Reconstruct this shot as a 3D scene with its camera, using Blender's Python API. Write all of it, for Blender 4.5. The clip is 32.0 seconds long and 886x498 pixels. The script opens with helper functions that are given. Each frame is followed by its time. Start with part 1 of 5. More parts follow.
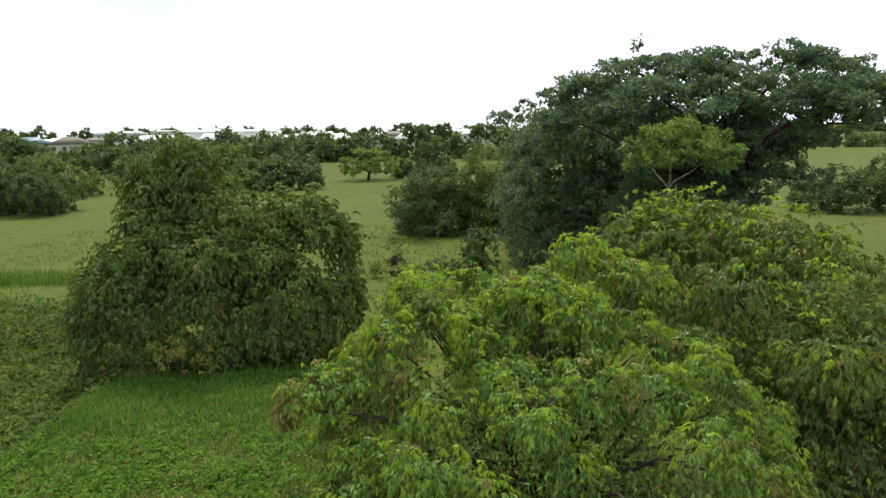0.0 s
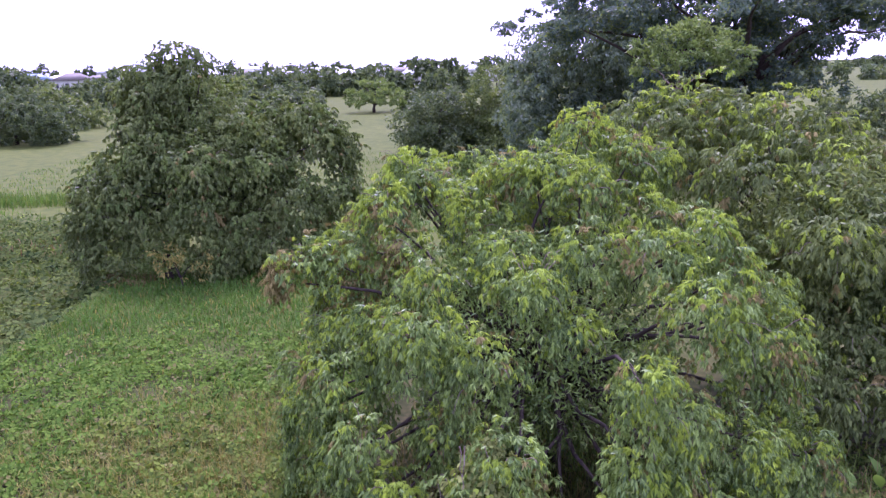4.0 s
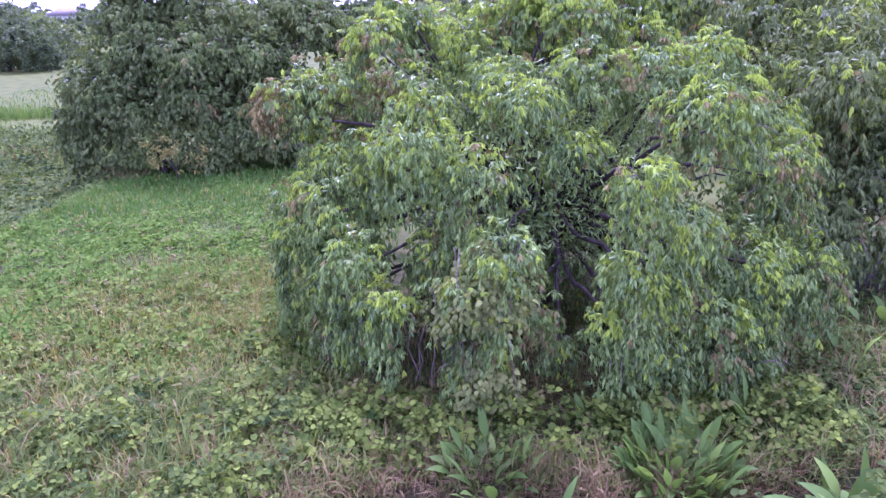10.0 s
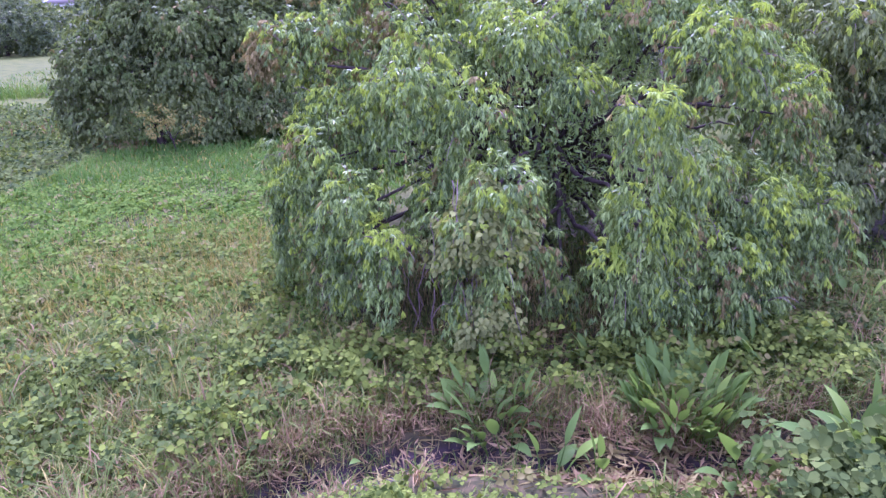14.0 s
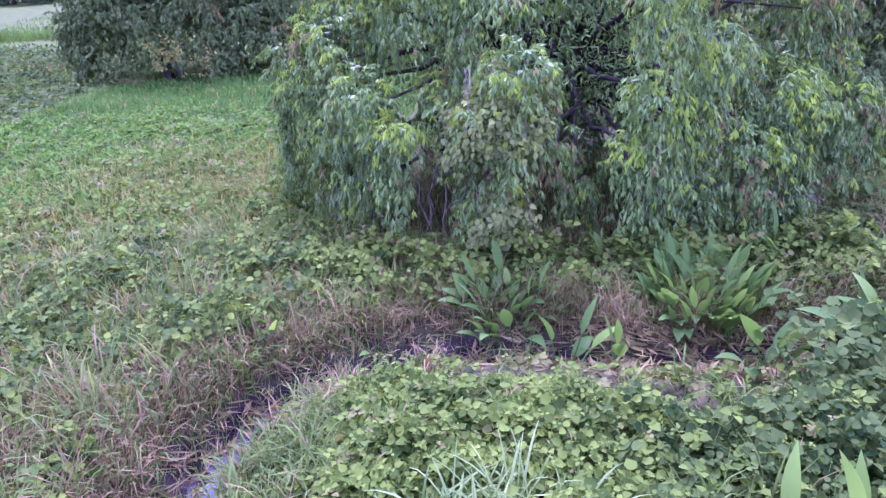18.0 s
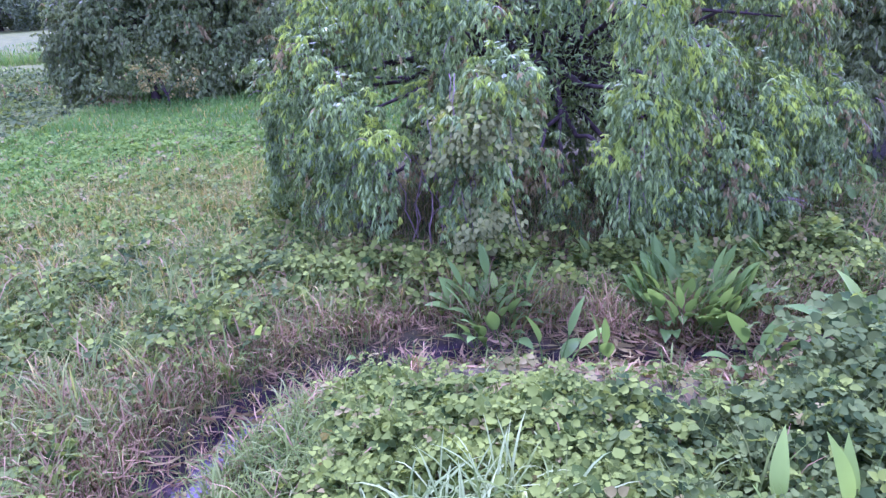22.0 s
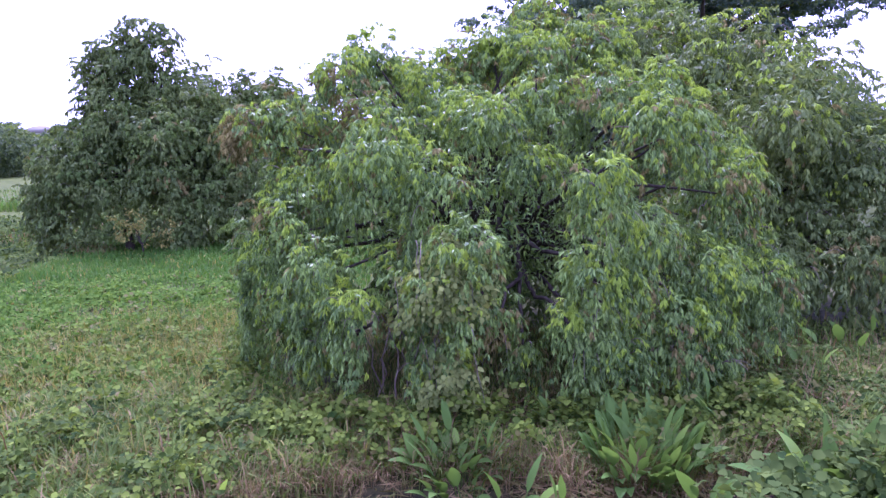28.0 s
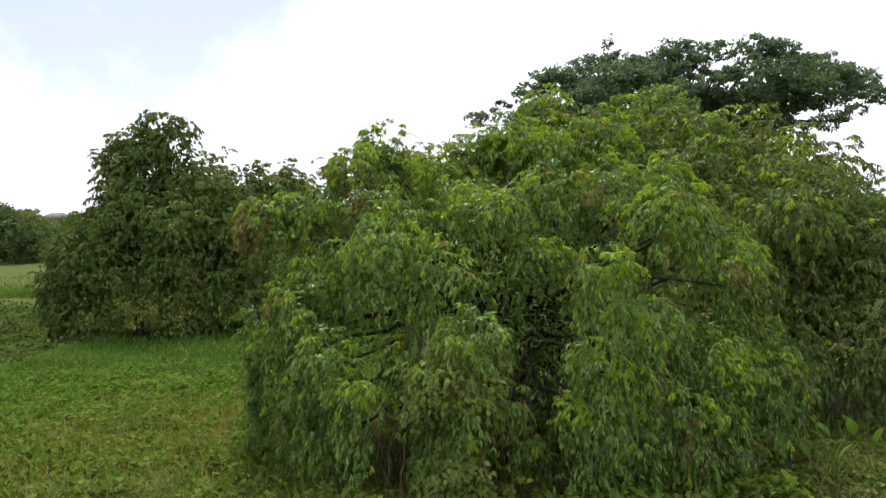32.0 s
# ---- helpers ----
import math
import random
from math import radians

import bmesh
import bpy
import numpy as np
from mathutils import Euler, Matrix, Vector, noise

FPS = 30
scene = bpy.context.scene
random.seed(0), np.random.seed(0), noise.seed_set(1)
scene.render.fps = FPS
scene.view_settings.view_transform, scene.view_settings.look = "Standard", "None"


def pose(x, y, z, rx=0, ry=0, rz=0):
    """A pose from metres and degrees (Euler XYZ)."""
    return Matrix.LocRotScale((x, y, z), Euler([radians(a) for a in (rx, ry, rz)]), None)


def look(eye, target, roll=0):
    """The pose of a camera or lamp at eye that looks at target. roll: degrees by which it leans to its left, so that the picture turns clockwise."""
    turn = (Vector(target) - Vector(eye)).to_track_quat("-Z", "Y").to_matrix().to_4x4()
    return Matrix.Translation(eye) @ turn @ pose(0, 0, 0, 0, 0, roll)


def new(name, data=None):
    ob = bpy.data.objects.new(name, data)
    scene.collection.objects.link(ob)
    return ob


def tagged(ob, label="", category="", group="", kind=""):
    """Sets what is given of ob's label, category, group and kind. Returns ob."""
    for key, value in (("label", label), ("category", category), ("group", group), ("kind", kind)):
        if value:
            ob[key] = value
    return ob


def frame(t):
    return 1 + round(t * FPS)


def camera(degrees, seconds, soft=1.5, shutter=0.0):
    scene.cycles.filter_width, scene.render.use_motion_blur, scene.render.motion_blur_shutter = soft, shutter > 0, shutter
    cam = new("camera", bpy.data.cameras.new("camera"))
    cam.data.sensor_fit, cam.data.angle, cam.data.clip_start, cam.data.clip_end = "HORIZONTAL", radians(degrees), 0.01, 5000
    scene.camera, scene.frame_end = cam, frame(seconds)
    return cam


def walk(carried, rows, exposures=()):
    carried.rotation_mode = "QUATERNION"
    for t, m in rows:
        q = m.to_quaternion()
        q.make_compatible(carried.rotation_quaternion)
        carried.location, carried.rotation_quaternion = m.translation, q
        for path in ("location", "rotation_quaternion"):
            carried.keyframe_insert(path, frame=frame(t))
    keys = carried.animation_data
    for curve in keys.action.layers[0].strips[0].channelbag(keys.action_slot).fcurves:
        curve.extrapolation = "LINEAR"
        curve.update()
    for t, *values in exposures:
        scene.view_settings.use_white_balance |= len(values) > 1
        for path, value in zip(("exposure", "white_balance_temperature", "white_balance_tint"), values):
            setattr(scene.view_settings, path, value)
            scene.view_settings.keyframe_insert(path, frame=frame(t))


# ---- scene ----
cam = camera(60.2, 32.0, soft=1.4)
PATH = [
    (0, (0.049, 0.009, 7.62), (0.043, 1.985, 7.31), -1.0),
    (0.5, (0.037, 0.011, 7.589), (0.024, 1.984, 7.265), -0.9),
    (1, (0.001, 0.009, 7.508), (-0.023, 1.979, 7.167), -1.0),
    (1.5, (-0.015, 0.039, 7.42), (-0.052, 2.005, 7.054), -1.0),
    (2, (0.002, 0.078, 7.302), (-0.04, 2.039, 6.908), -1.0),
    (2.5, (0.06, 0.105, 7.134), (0.029, 2.062, 6.719), -1.1),
    (3, (0.136, 0.106, 6.987), (0.107, 2.058, 6.555), -1.1),
    (3.5, (0.191, 0.147, 6.748), (0.156, 2.096, 6.299), -1.2),
    (4, (0.226, 0.202, 6.499), (0.197, 2.147, 6.036), -1.3),
    (4.5, (0.273, 0.24, 6.272), (0.25, 2.18, 5.784), -1.7),
    (6.5, (0.24, 0.065, 5.845), (0.216, 1.984, 5.282), -1.2),
    (7, (0.262, 0.073, 5.721), (0.249, 1.99, 5.149), -1.1),
    (7.5, (0.276, 0.082, 5.553), (0.268, 1.998, 4.979), -1.2),
    (8, (0.299, 0.076, 5.43), (0.292, 1.99, 4.849), -1.3),
    (8.5, (0.292, 0.069, 5.359), (0.284, 1.981, 4.773), -1.2),
    (9, (0.299, 0.081, 5.282), (0.281, 1.991, 4.688), -1.3),
    (9.5, (0.289, 0.085, 5.063), (0.261, 1.992, 4.461), -1.6),
    (10, (0.287, 0.097, 4.874), (0.249, 2.001, 4.264), -1.8),
    (10.5, (0.276, 0.074, 4.772), (0.23, 1.977, 4.158), -1.9),
    (11, (0.247, 0.05, 4.687), (0.193, 1.952, 4.071), -1.9),
    (11.5, (0.243, 0.069, 4.55), (0.182, 1.969, 3.927), -2.0),
    (12, (0.255, 0.103, 4.471), (0.201, 2.002, 3.846), -2.0),
    (12.5, (0.284, 0.125, 4.461), (0.232, 2.024, 3.834), -2.1),
    (13, (0.299, 0.12, 4.406), (0.246, 2.017, 3.777), -2.2),
    (13.5, (0.296, 0.123, 4.326), (0.245, 2.019, 3.691), -2.3),
    (15.5, (0.37, 0.13, 4.089), (0.339, 2.01, 3.408), -2.8),
    (16, (0.354, 0.145, 4.01), (0.304, 2.016, 3.306), -2.9),
    (16.5, (0.321, 0.153, 3.864), (0.245, 2.017, 3.141), -2.9),
    (17, (0.301, 0.152, 3.702), (0.22, 2.009, 2.963), -3.1),
    (17.5, (0.278, 0.152, 3.609), (0.198, 2.006, 2.864), -3.0),
    (18, (0.28, 0.144, 3.545), (0.199, 1.997, 2.798), -3.0),
    (18.5, (0.307, 0.133, 3.487), (0.234, 1.985, 2.734), -3.0),
    (19, (0.326, 0.12, 3.439), (0.261, 1.971, 2.682), -3.2),
    (19.5, (0.346, 0.106, 3.396), (0.281, 1.956, 2.639), -3.2),
    (20, (0.351, 0.097, 3.372), (0.285, 1.948, 2.617), -3.3),
    (20.5, (0.333, 0.105, 3.353), (0.265, 1.955, 2.597), -3.3),
    (21, (0.314, 0.113, 3.333), (0.254, 1.971, 2.596), -3.3),
    (21.5, (0.305, 0.103, 3.315), (0.255, 1.972, 2.606), -3.1),
    (22, (0.298, 0.084, 3.348), (0.248, 1.961, 2.659), -3.2),
    (22.5, (0.275, 0.064, 3.378), (0.225, 1.954, 2.725), -3.0),
    (23, (0.249, 0.045, 3.41), (0.199, 1.946, 2.79), -2.9),
    (23.5, (0.238, 0.033, 3.465), (0.191, 1.943, 2.871), -2.9),
    (24, (0.243, 0.035, 3.499), (0.199, 1.954, 2.937), -2.9),
    (24.5, (0.247, 0.016, 3.517), (0.213, 1.945, 2.991), -2.8),
    (25, (0.272, 0.019, 3.519), (0.259, 1.955, 3.018), -2.8),
    (25.5, (0.306, 0.017, 3.506), (0.326, 1.963, 3.045), -2.7),
    (27.5, (0.318, -0.344, 3.536), (0.365, 1.625, 3.191), -1.7),
    (28, (0.327, -0.365, 3.566), (0.378, 1.61, 3.251), -1.5),
    (28.5, (0.343, -0.368, 3.592), (0.396, 1.611, 3.309), -1.4),
    (29, (0.379, -0.379, 3.598), (0.427, 1.605, 3.343), -1.5),
    (29.5, (0.385, -0.4, 3.61), (0.426, 1.588, 3.397), -1.4),
    (30, (0.372, -0.396, 3.624), (0.402, 1.596, 3.448), -1.4),
    (30.5, (0.358, -0.436, 3.659), (0.38, 1.558, 3.508), -1.4),
    (31, (0.347, -0.457, 3.655), (0.366, 1.539, 3.524), -1.4),
    (31.5, (0.347, -0.469, 3.64), (0.37, 1.528, 3.535), -1.3),
    (32, (0.361, -0.472, 3.629), (0.392, 1.526, 3.541), -1.3),
]
EXPOSURES = [(0, 0.42, 6450, 15), (1.5, 0.60, 6150, 35), (3, 1.02, 5430, 66), (4.5, 1.18, 5100, 84), (7, 1.50, 4820, 91), (9, 1.64, 4820, 91), (11, 1.70, 4840, 91), (15.5, 1.71, 4820, 90), (17, 1.76, 4720, 90),
             (19, 1.84, 4500, 90), (20.5, 1.86, 4460, 91), (24, 1.88, 4720, 91), (25.5, 1.78, 4800, 89), (28, 1.33, 4820, 76), (30, 0.78, 5520, 42), (32, 0.38, 6450, 18)]
walk(cam, [(t, look(eye, target, roll)) for t, eye, target, roll in PATH], EXPOSURES)

# ---------- world, sun ----------
SUN_ELEV, SUN_TURN = 58.0, -10.0      # degrees; the sun stands beyond the trees
world = bpy.data.worlds.new("world")
scene.world = world
world.use_nodes = True
wn, wl = world.node_tree.nodes, world.node_tree.links
wn.clear()
w_out = wn.new("ShaderNodeOutputWorld")
w_bg = wn.new("ShaderNodeBackground")
w_sky = wn.new("ShaderNodeTexSky")
w_sky.sky_type, w_sky.sun_disc = "NISHITA", False
w_sky.sun_elevation, w_sky.sun_rotation = radians(SUN_ELEV), radians(SUN_TURN)
w_tc = wn.new("ShaderNodeTexCoord")
w_noise = wn.new("ShaderNodeTexNoise")
w_noise.inputs["Scale"].default_value = 5.0
w_noise.inputs["Detail"].default_value = 7.0
w_noise.inputs["Roughness"].default_value = 0.55
w_dot = wn.new("ShaderNodeVectorMath")
w_dot.operation = "DOT_PRODUCT"
w_dot.inputs[1].default_value = Vector((-0.50, 0.70, 0.56)).normalized()
w_sum = wn.new("ShaderNodeMath")
w_sum.operation, w_sum.inputs[1].default_value = "MULTIPLY_ADD", 0.20
w_ramp = wn.new("ShaderNodeValToRGB")
w_ramp.color_ramp.elements[0].position, w_ramp.color_ramp.elements[1].position = 0.945, 1.045
w_ramp.color_ramp.elements[0].color, w_ramp.color_ramp.elements[1].color = (1, 1, 1, 1), (0.30, 0.30, 0.30, 1)
w_mix = wn.new("ShaderNodeMix")
w_mix.data_type = "RGBA"
# the cloud deck is brighter overhead than at the horizon
w_sep = wn.new("ShaderNodeSeparateXYZ")
wl.new(w_tc.outputs["Generated"], w_sep.inputs[0])
w_up = wn.new("ShaderNodeMapRange")
w_up.inputs["From Min"].default_value, w_up.inputs["From Max"].default_value = 0.0, 1.0
w_up.inputs["To Min"].default_value, w_up.inputs["To Max"].default_value = 10.2, 11.2
wl.new(w_sep.outputs["Z"], w_up.inputs["Value"])
w_cloud = wn.new("ShaderNodeVectorMath")
w_cloud.operation = "SCALE"
w_cloud.inputs[0].default_value = (0.95, 1.0, 1.09)
wl.new(w_up.outputs["Result"], w_cloud.inputs["Scale"])
wl.new(w_cloud.outputs["Vector"], w_mix.inputs["B"])
wl.new(w_tc.outputs["Generated"], w_noise.inputs["Vector"])
wl.new(w_tc.outputs["Generated"], w_dot.inputs[0])
wl.new(w_noise.outputs["Fac"], w_sum.inputs[0])
wl.new(w_dot.outputs["Value"], w_sum.inputs[2])
wl.new(w_sum.outputs[0], w_ramp.inputs["Fac"])
wl.new(w_ramp.outputs["Color"], w_mix.inputs["Factor"])
wl.new(w_sky.outputs["Color"], w_mix.inputs["A"])
wl.new(w_mix.outputs["Result"], w_bg.inputs["Color"])
w_bg.inputs["Strength"].default_value = 0.1
wl.new(w_bg.outputs["Background"], w_out.inputs["Surface"])

sun = new("sun", bpy.data.lights.new("sun", "SUN"))
sun.data.energy, sun.data.angle, sun.data.color = 3.6, radians(12), (1.0, 0.93, 0.8)
to_sun = Vector((math.sin(radians(SUN_TURN)) * math.cos(radians(SUN_ELEV)),
                 math.cos(radians(SUN_TURN)) * math.cos(radians(SUN_ELEV)), math.sin(radians(SUN_ELEV))))
sun.matrix_world = look(to_sun * 60, (0, 0, 0))


# ---------- materials ----------
def leaf_material(name, low, high, gloss=0.4, glow=0.35, patch=1.5, spec=0.07):
    """Leaf surface: hue varies leaf by leaf and over patches; thin, so light comes through."""
    m = bpy.data.materials.new(name)
    m.use_nodes = True
    n, l = m.node_tree.nodes, m.node_tree.links
    n.clear()
    out, mix = n.new("ShaderNodeOutputMaterial"), n.new("ShaderNodeMixShader")
    pb, tr = n.new("ShaderNodeBsdfPrincipled"), n.new("ShaderNodeBsdfTranslucent")
    geo, tex, tc = n.new("ShaderNodeNewGeometry"), n.new("ShaderNodeTexNoise"), n.new("ShaderNodeNewGeometry")
    info = n.new("ShaderNodeObjectInfo")
    add1, add2, ramp = n.new("ShaderNodeMath"), n.new("ShaderNodeMath"), n.new("ShaderNodeValToRGB")
    tex.inputs["Scale"].default_value, tex.inputs["Detail"].default_value = patch, 3.0
    l.new(tc.outputs["Position"], tex.inputs["Vector"])
    add1.operation, add1.inputs[1].default_value = "MULTIPLY_ADD", 0.5
    l.new(geo.outputs["Random Per Island"], add1.inputs[0])
    add2.operation, add2.inputs[1].default_value = "MULTIPLY_ADD", 0.8
    l.new(tex.outputs["Fac"], add2.inputs[0])
    add2.inputs[2].default_value = -0.2
    l.new(add2.outputs[0], add1.inputs[2])
    ramp.color_ramp.elements[0].position, ramp.color_ramp.elements[1].position = 0.1, 0.85
    ramp.color_ramp.elements[0].color, ramp.color_ramp.elements[1].color = (*low, 1), (*high, 1)
    l.new(add1.outputs[0], ramp.inputs["Fac"])
    l.new(ramp.outputs["Color"], pb.inputs["Base Color"])
    thin = n.new("ShaderNodeMix")
    thin.data_type, thin.blend_type = "RGBA", "MULTIPLY"
    thin.inputs["Factor"].default_value = 1.0
    thin.inputs["B"].default_value = (1.6, 1.5, 0.8, 1)
    l.new(ramp.outputs["Color"], thin.inputs["A"])
    l.new(thin.outputs["Result"], tr.inputs["Color"])
    pb.inputs["Roughness"].default_value = gloss
    pb.inputs["Specular IOR Level"].default_value = spec
    mix.inputs["Fac"].default_value = glow
    l.new(pb.outputs[0], mix.inputs[1])
    l.new(tr.outputs[0], mix.inputs[2])
    l.new(mix.outputs[0], out.inputs["Surface"])
    return m


def solid_material(name, low, high, rough=0.8, scale=8.0, stretch=(1, 1, 1), bump=0.3, detail=6.0):
    m = bpy.data.materials.new(name)
    m.use_nodes = True
    n, l = m.node_tree.nodes, m.node_tree.links
    pb = n["Principled BSDF"]
    geo, mp = n.new("ShaderNodeNewGeometry"), n.new("ShaderNodeMapping")
    tex, ramp, bp = n.new("ShaderNodeTexNoise"), n.new("ShaderNodeValToRGB"), n.new("ShaderNodeBump")
    mp.inputs["Scale"].default_value = stretch
    l.new(geo.outputs["Position"], mp.inputs["Vector"])
    l.new(mp.outputs["Vector"], tex.inputs["Vector"])
    tex.inputs["Scale"].default_value, tex.inputs["Detail"].default_value = scale, detail
    ramp.color_ramp.elements[0].position, ramp.color_ramp.elements[1].position = 0.3, 0.7
    ramp.color_ramp.elements[0].color, ramp.color_ramp.elements[1].color = (*low, 1), (*high, 1)
    l.new(tex.outputs["Fac"], ramp.inputs["Fac"])
    l.new(ramp.outputs["Color"], pb.inputs["Base Color"])
    pb.inputs["Roughness"].default_value = rough
    pb.inputs["Specular IOR Level"].default_value = 0.15 if rough > 0.6 else 0.4
    bp.inputs["Strength"].default_value, bp.inputs["Distance"].default_value = bump, 0.02
    l.new(tex.outputs["Fac"], bp.inputs["Height"])
    l.new(bp.outputs["Normal"], pb.inputs["Normal"])
    return m


M_LEAF = leaf_material("tree_leaf", (0.031, 0.077, 0.014), (0.208, 0.330, 0.060), 0.42, 0.25, 2.0, 0.2)
# young tips; the same tone also paints the sunlit tops of boughs
M_YOUNG_LIT = leaf_material("young_and_sunlit_leaf", (0.130, 0.222, 0.018), (0.295, 0.430, 0.040), 0.5, 0.40, 1.5, 0.10)
M_DRYLEAF = leaf_material("dry_leaf", (0.100, 0.096, 0.024), (0.228, 0.212, 0.066), 0.7, 0.2)
M_DARK = leaf_material("dark_leaf", (0.034, 0.066, 0.024), (0.100, 0.148, 0.046), 0.55, 0.3, 0.5, 0.12)
M_MID = leaf_material("field_tree_leaf", (0.038, 0.074, 0.016), (0.162, 0.228, 0.050), 0.5, 0.32, 0.5, 0.15)
# the next two leaf colours carry the blue of distance haze
M_RAIN = leaf_material("hazed_rain_tree_leaf", (0.034, 0.072, 0.050), (0.098, 0.154, 0.100), 0.55, 0.40, 0.5, 0.12)
M_HUNG = leaf_material("hazed_hanging_creeper_leaf", (0.044, 0.084, 0.048), (0.128, 0.192, 0.102), 0.55, 0.38, 0.5, 0.12)
M_BRIGHT = leaf_material("bright_leaf", (0.06, 0.115, 0.025), (0.15, 0.23, 0.05), 0.55, 0.38, 0.8)
M_CLIMB = leaf_material("climbing_creeper_leaf", (0.088, 0.124, 0.030), (0.230, 0.285, 0.070), 0.7, 0.34, 2.0, 0.04)
M_CREEPER = leaf_material("creeper_leaf", (0.016, 0.042, 0.006), (0.172, 0.248, 0.030), 0.65, 0.3, 2.2, 0.04)
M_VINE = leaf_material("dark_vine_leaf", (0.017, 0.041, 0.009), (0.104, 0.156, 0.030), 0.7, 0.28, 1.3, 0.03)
M_FIELD = leaf_material("field_creeper_leaf", (0.030, 0.084, 0.008), (0.128, 0.224, 0.026), 0.75, 0.3, 1.4, 0.03)
M_CREEPER_OLD = leaf_material("old_creeper_leaf", (0.09, 0.10, 0.02), (0.17, 0.17, 0.045), 0.6, 0.25)
M_BLADE = leaf_material("grass_blade", (0.042, 0.09, 0.011), (0.128, 0.19, 0.030), 0.5, 0.3)
M_PALE = leaf_material("pale_grass_blade", (0.085, 0.135, 0.024), (0.165, 0.215, 0.046), 0.5, 0.35)
M_STRAW = leaf_material("straw", (0.104, 0.076, 0.028), (0.250, 0.192, 0.078), 0.7, 0.15, 3.0)
M_MEADOW = leaf_material("meadow_blade", (0.030, 0.094, 0.010), (0.088, 0.184, 0.024), 0.5, 0.3, 0.4)
M_YELLOW = leaf_material("yellowing_blade", (0.128, 0.138, 0.022), (0.285, 0.275, 0.066), 0.6, 0.3)
M_TALL = leaf_material("long_grass_blade", (0.12, 0.195, 0.045), (0.25, 0.34, 0.105), 0.5, 0.4)
M_FLAG = leaf_material("flag_leaf", (0.04, 0.10, 0.015), (0.11, 0.20, 0.035), 0.45, 0.35)
M_FLAG_Y = leaf_material("yellow_flag_leaf", (0.105, 0.205, 0.028), (0.18, 0.29, 0.046), 0.4, 0.4)
M_BARK = solid_material("bark", (0.02, 0.017, 0.011), (0.055, 0.046, 0.032), 0.9, 14, (1, 1, 0.3), 0.6)
M_TWIG = solid_material("pale_twig", (0.09, 0.075, 0.05), (0.20, 0.165, 0.12), 0.85, 20, (1, 1, 0.4), 0.4)


def ground_material():
    m = bpy.data.materials.new("field_ground")
    m.use_nodes = True
    n, l = m.node_tree.nodes, m.node_tree.links
    pb, geo = n["Principled BSDF"], n.new("ShaderNodeNewGeometry")
    sep = n.new("ShaderNodeSeparateXYZ")
    l.new(geo.outputs["Position"], sep.inputs[0])

    def noise_ramp(scale, detail, a, b, pa=0.35, pb_=0.65):
        t, r = n.new("ShaderNodeTexNoise"), n.new("ShaderNodeValToRGB")
        t.inputs["Scale"].default_value, t.inputs["Detail"].default_value = scale, detail
        l.new(geo.outputs["Position"], t.inputs["Vector"])
        r.color_ramp.elements[0].position, r.color_ramp.elements[1].position = pa, pb_
        r.color_ramp.elements[0].color, r.color_ramp.elements[1].color = (*a, 1), (*b, 1)
        l.new(t.outputs["Fac"], r.inputs["Fac"])
        return r.outputs["Color"], t.outputs["Fac"]

    def blend(fac, a, b, mode="MIX"):
        x = n.new("ShaderNodeMix")
        x.data_type, x.blend_type = "RGBA", mode
        if isinstance(fac, float):
            x.inputs["Factor"].default_value = fac
        else:
            l.new(fac, x.inputs["Factor"])
        l.new(a, x.inputs["A"])
        l.new(b, x.inputs["B"])
        return x.outputs["Result"]

    far, _ = noise_ramp(0.08, 5, (0.044, 0.067, 0.010), (0.070, 0.091, 0.017))
    tuft, tf = noise_ramp(1.3, 8, (0.034, 0.060, 0.006), (0.086, 0.104, 0.014))
    litter, lf = noise_ramp(7.0, 9, (0.018, 0.028, 0.008), (0.070, 0.062, 0.024))
    field = blend(0.55, far, tuft)
    rng = n.new("ShaderNodeMapRange")
    rng.inputs["From Min"].default_value, rng.inputs["From Max"].default_value = 12.0, 21.0
    l.new(sep.outputs["Y"], rng.inputs["Value"])
    col = blend(rng.outputs["Result"], litter, field)
    mud, mf = noise_ramp(6.0, 6, (0.009, 0.008, 0.007), (0.036, 0.028, 0.025))
    low = n.new("ShaderNodeMapRange")
    low.inputs["From Min"].default_value, low.inputs["From Max"].default_value = -0.12, -0.22
    l.new(sep.outputs["Z"], low.inputs["Value"])
    near = n.new("ShaderNodeMath")
    near.operation, near.inputs[1].default_value = "LESS_THAN", 9.0
    l.new(sep.outputs["Y"], near.inputs[0])
    wet = n.new("ShaderNodeMath")
    wet.operation = "MULTIPLY"
    l.new(low.outputs["Result"], wet.inputs[0])
    l.new(near.outputs[0], wet.inputs[1])
    col = blend(wet.outputs[0], col, mud)
    l.new(col, pb.inputs["Base Color"])
    pb.inputs["Roughness"].default_value = 0.95
    pb.inputs["Specular IOR Level"].default_value = 0.1
    bp = n.new("ShaderNodeBump")
    bp.inputs["Strength"].default_value, bp.inputs["Distance"].default_value = 0.7, 0.08
    l.new(tf, bp.inputs["Height"])
    l.new(bp.outputs["Normal"], pb.inputs["Normal"])
    return m


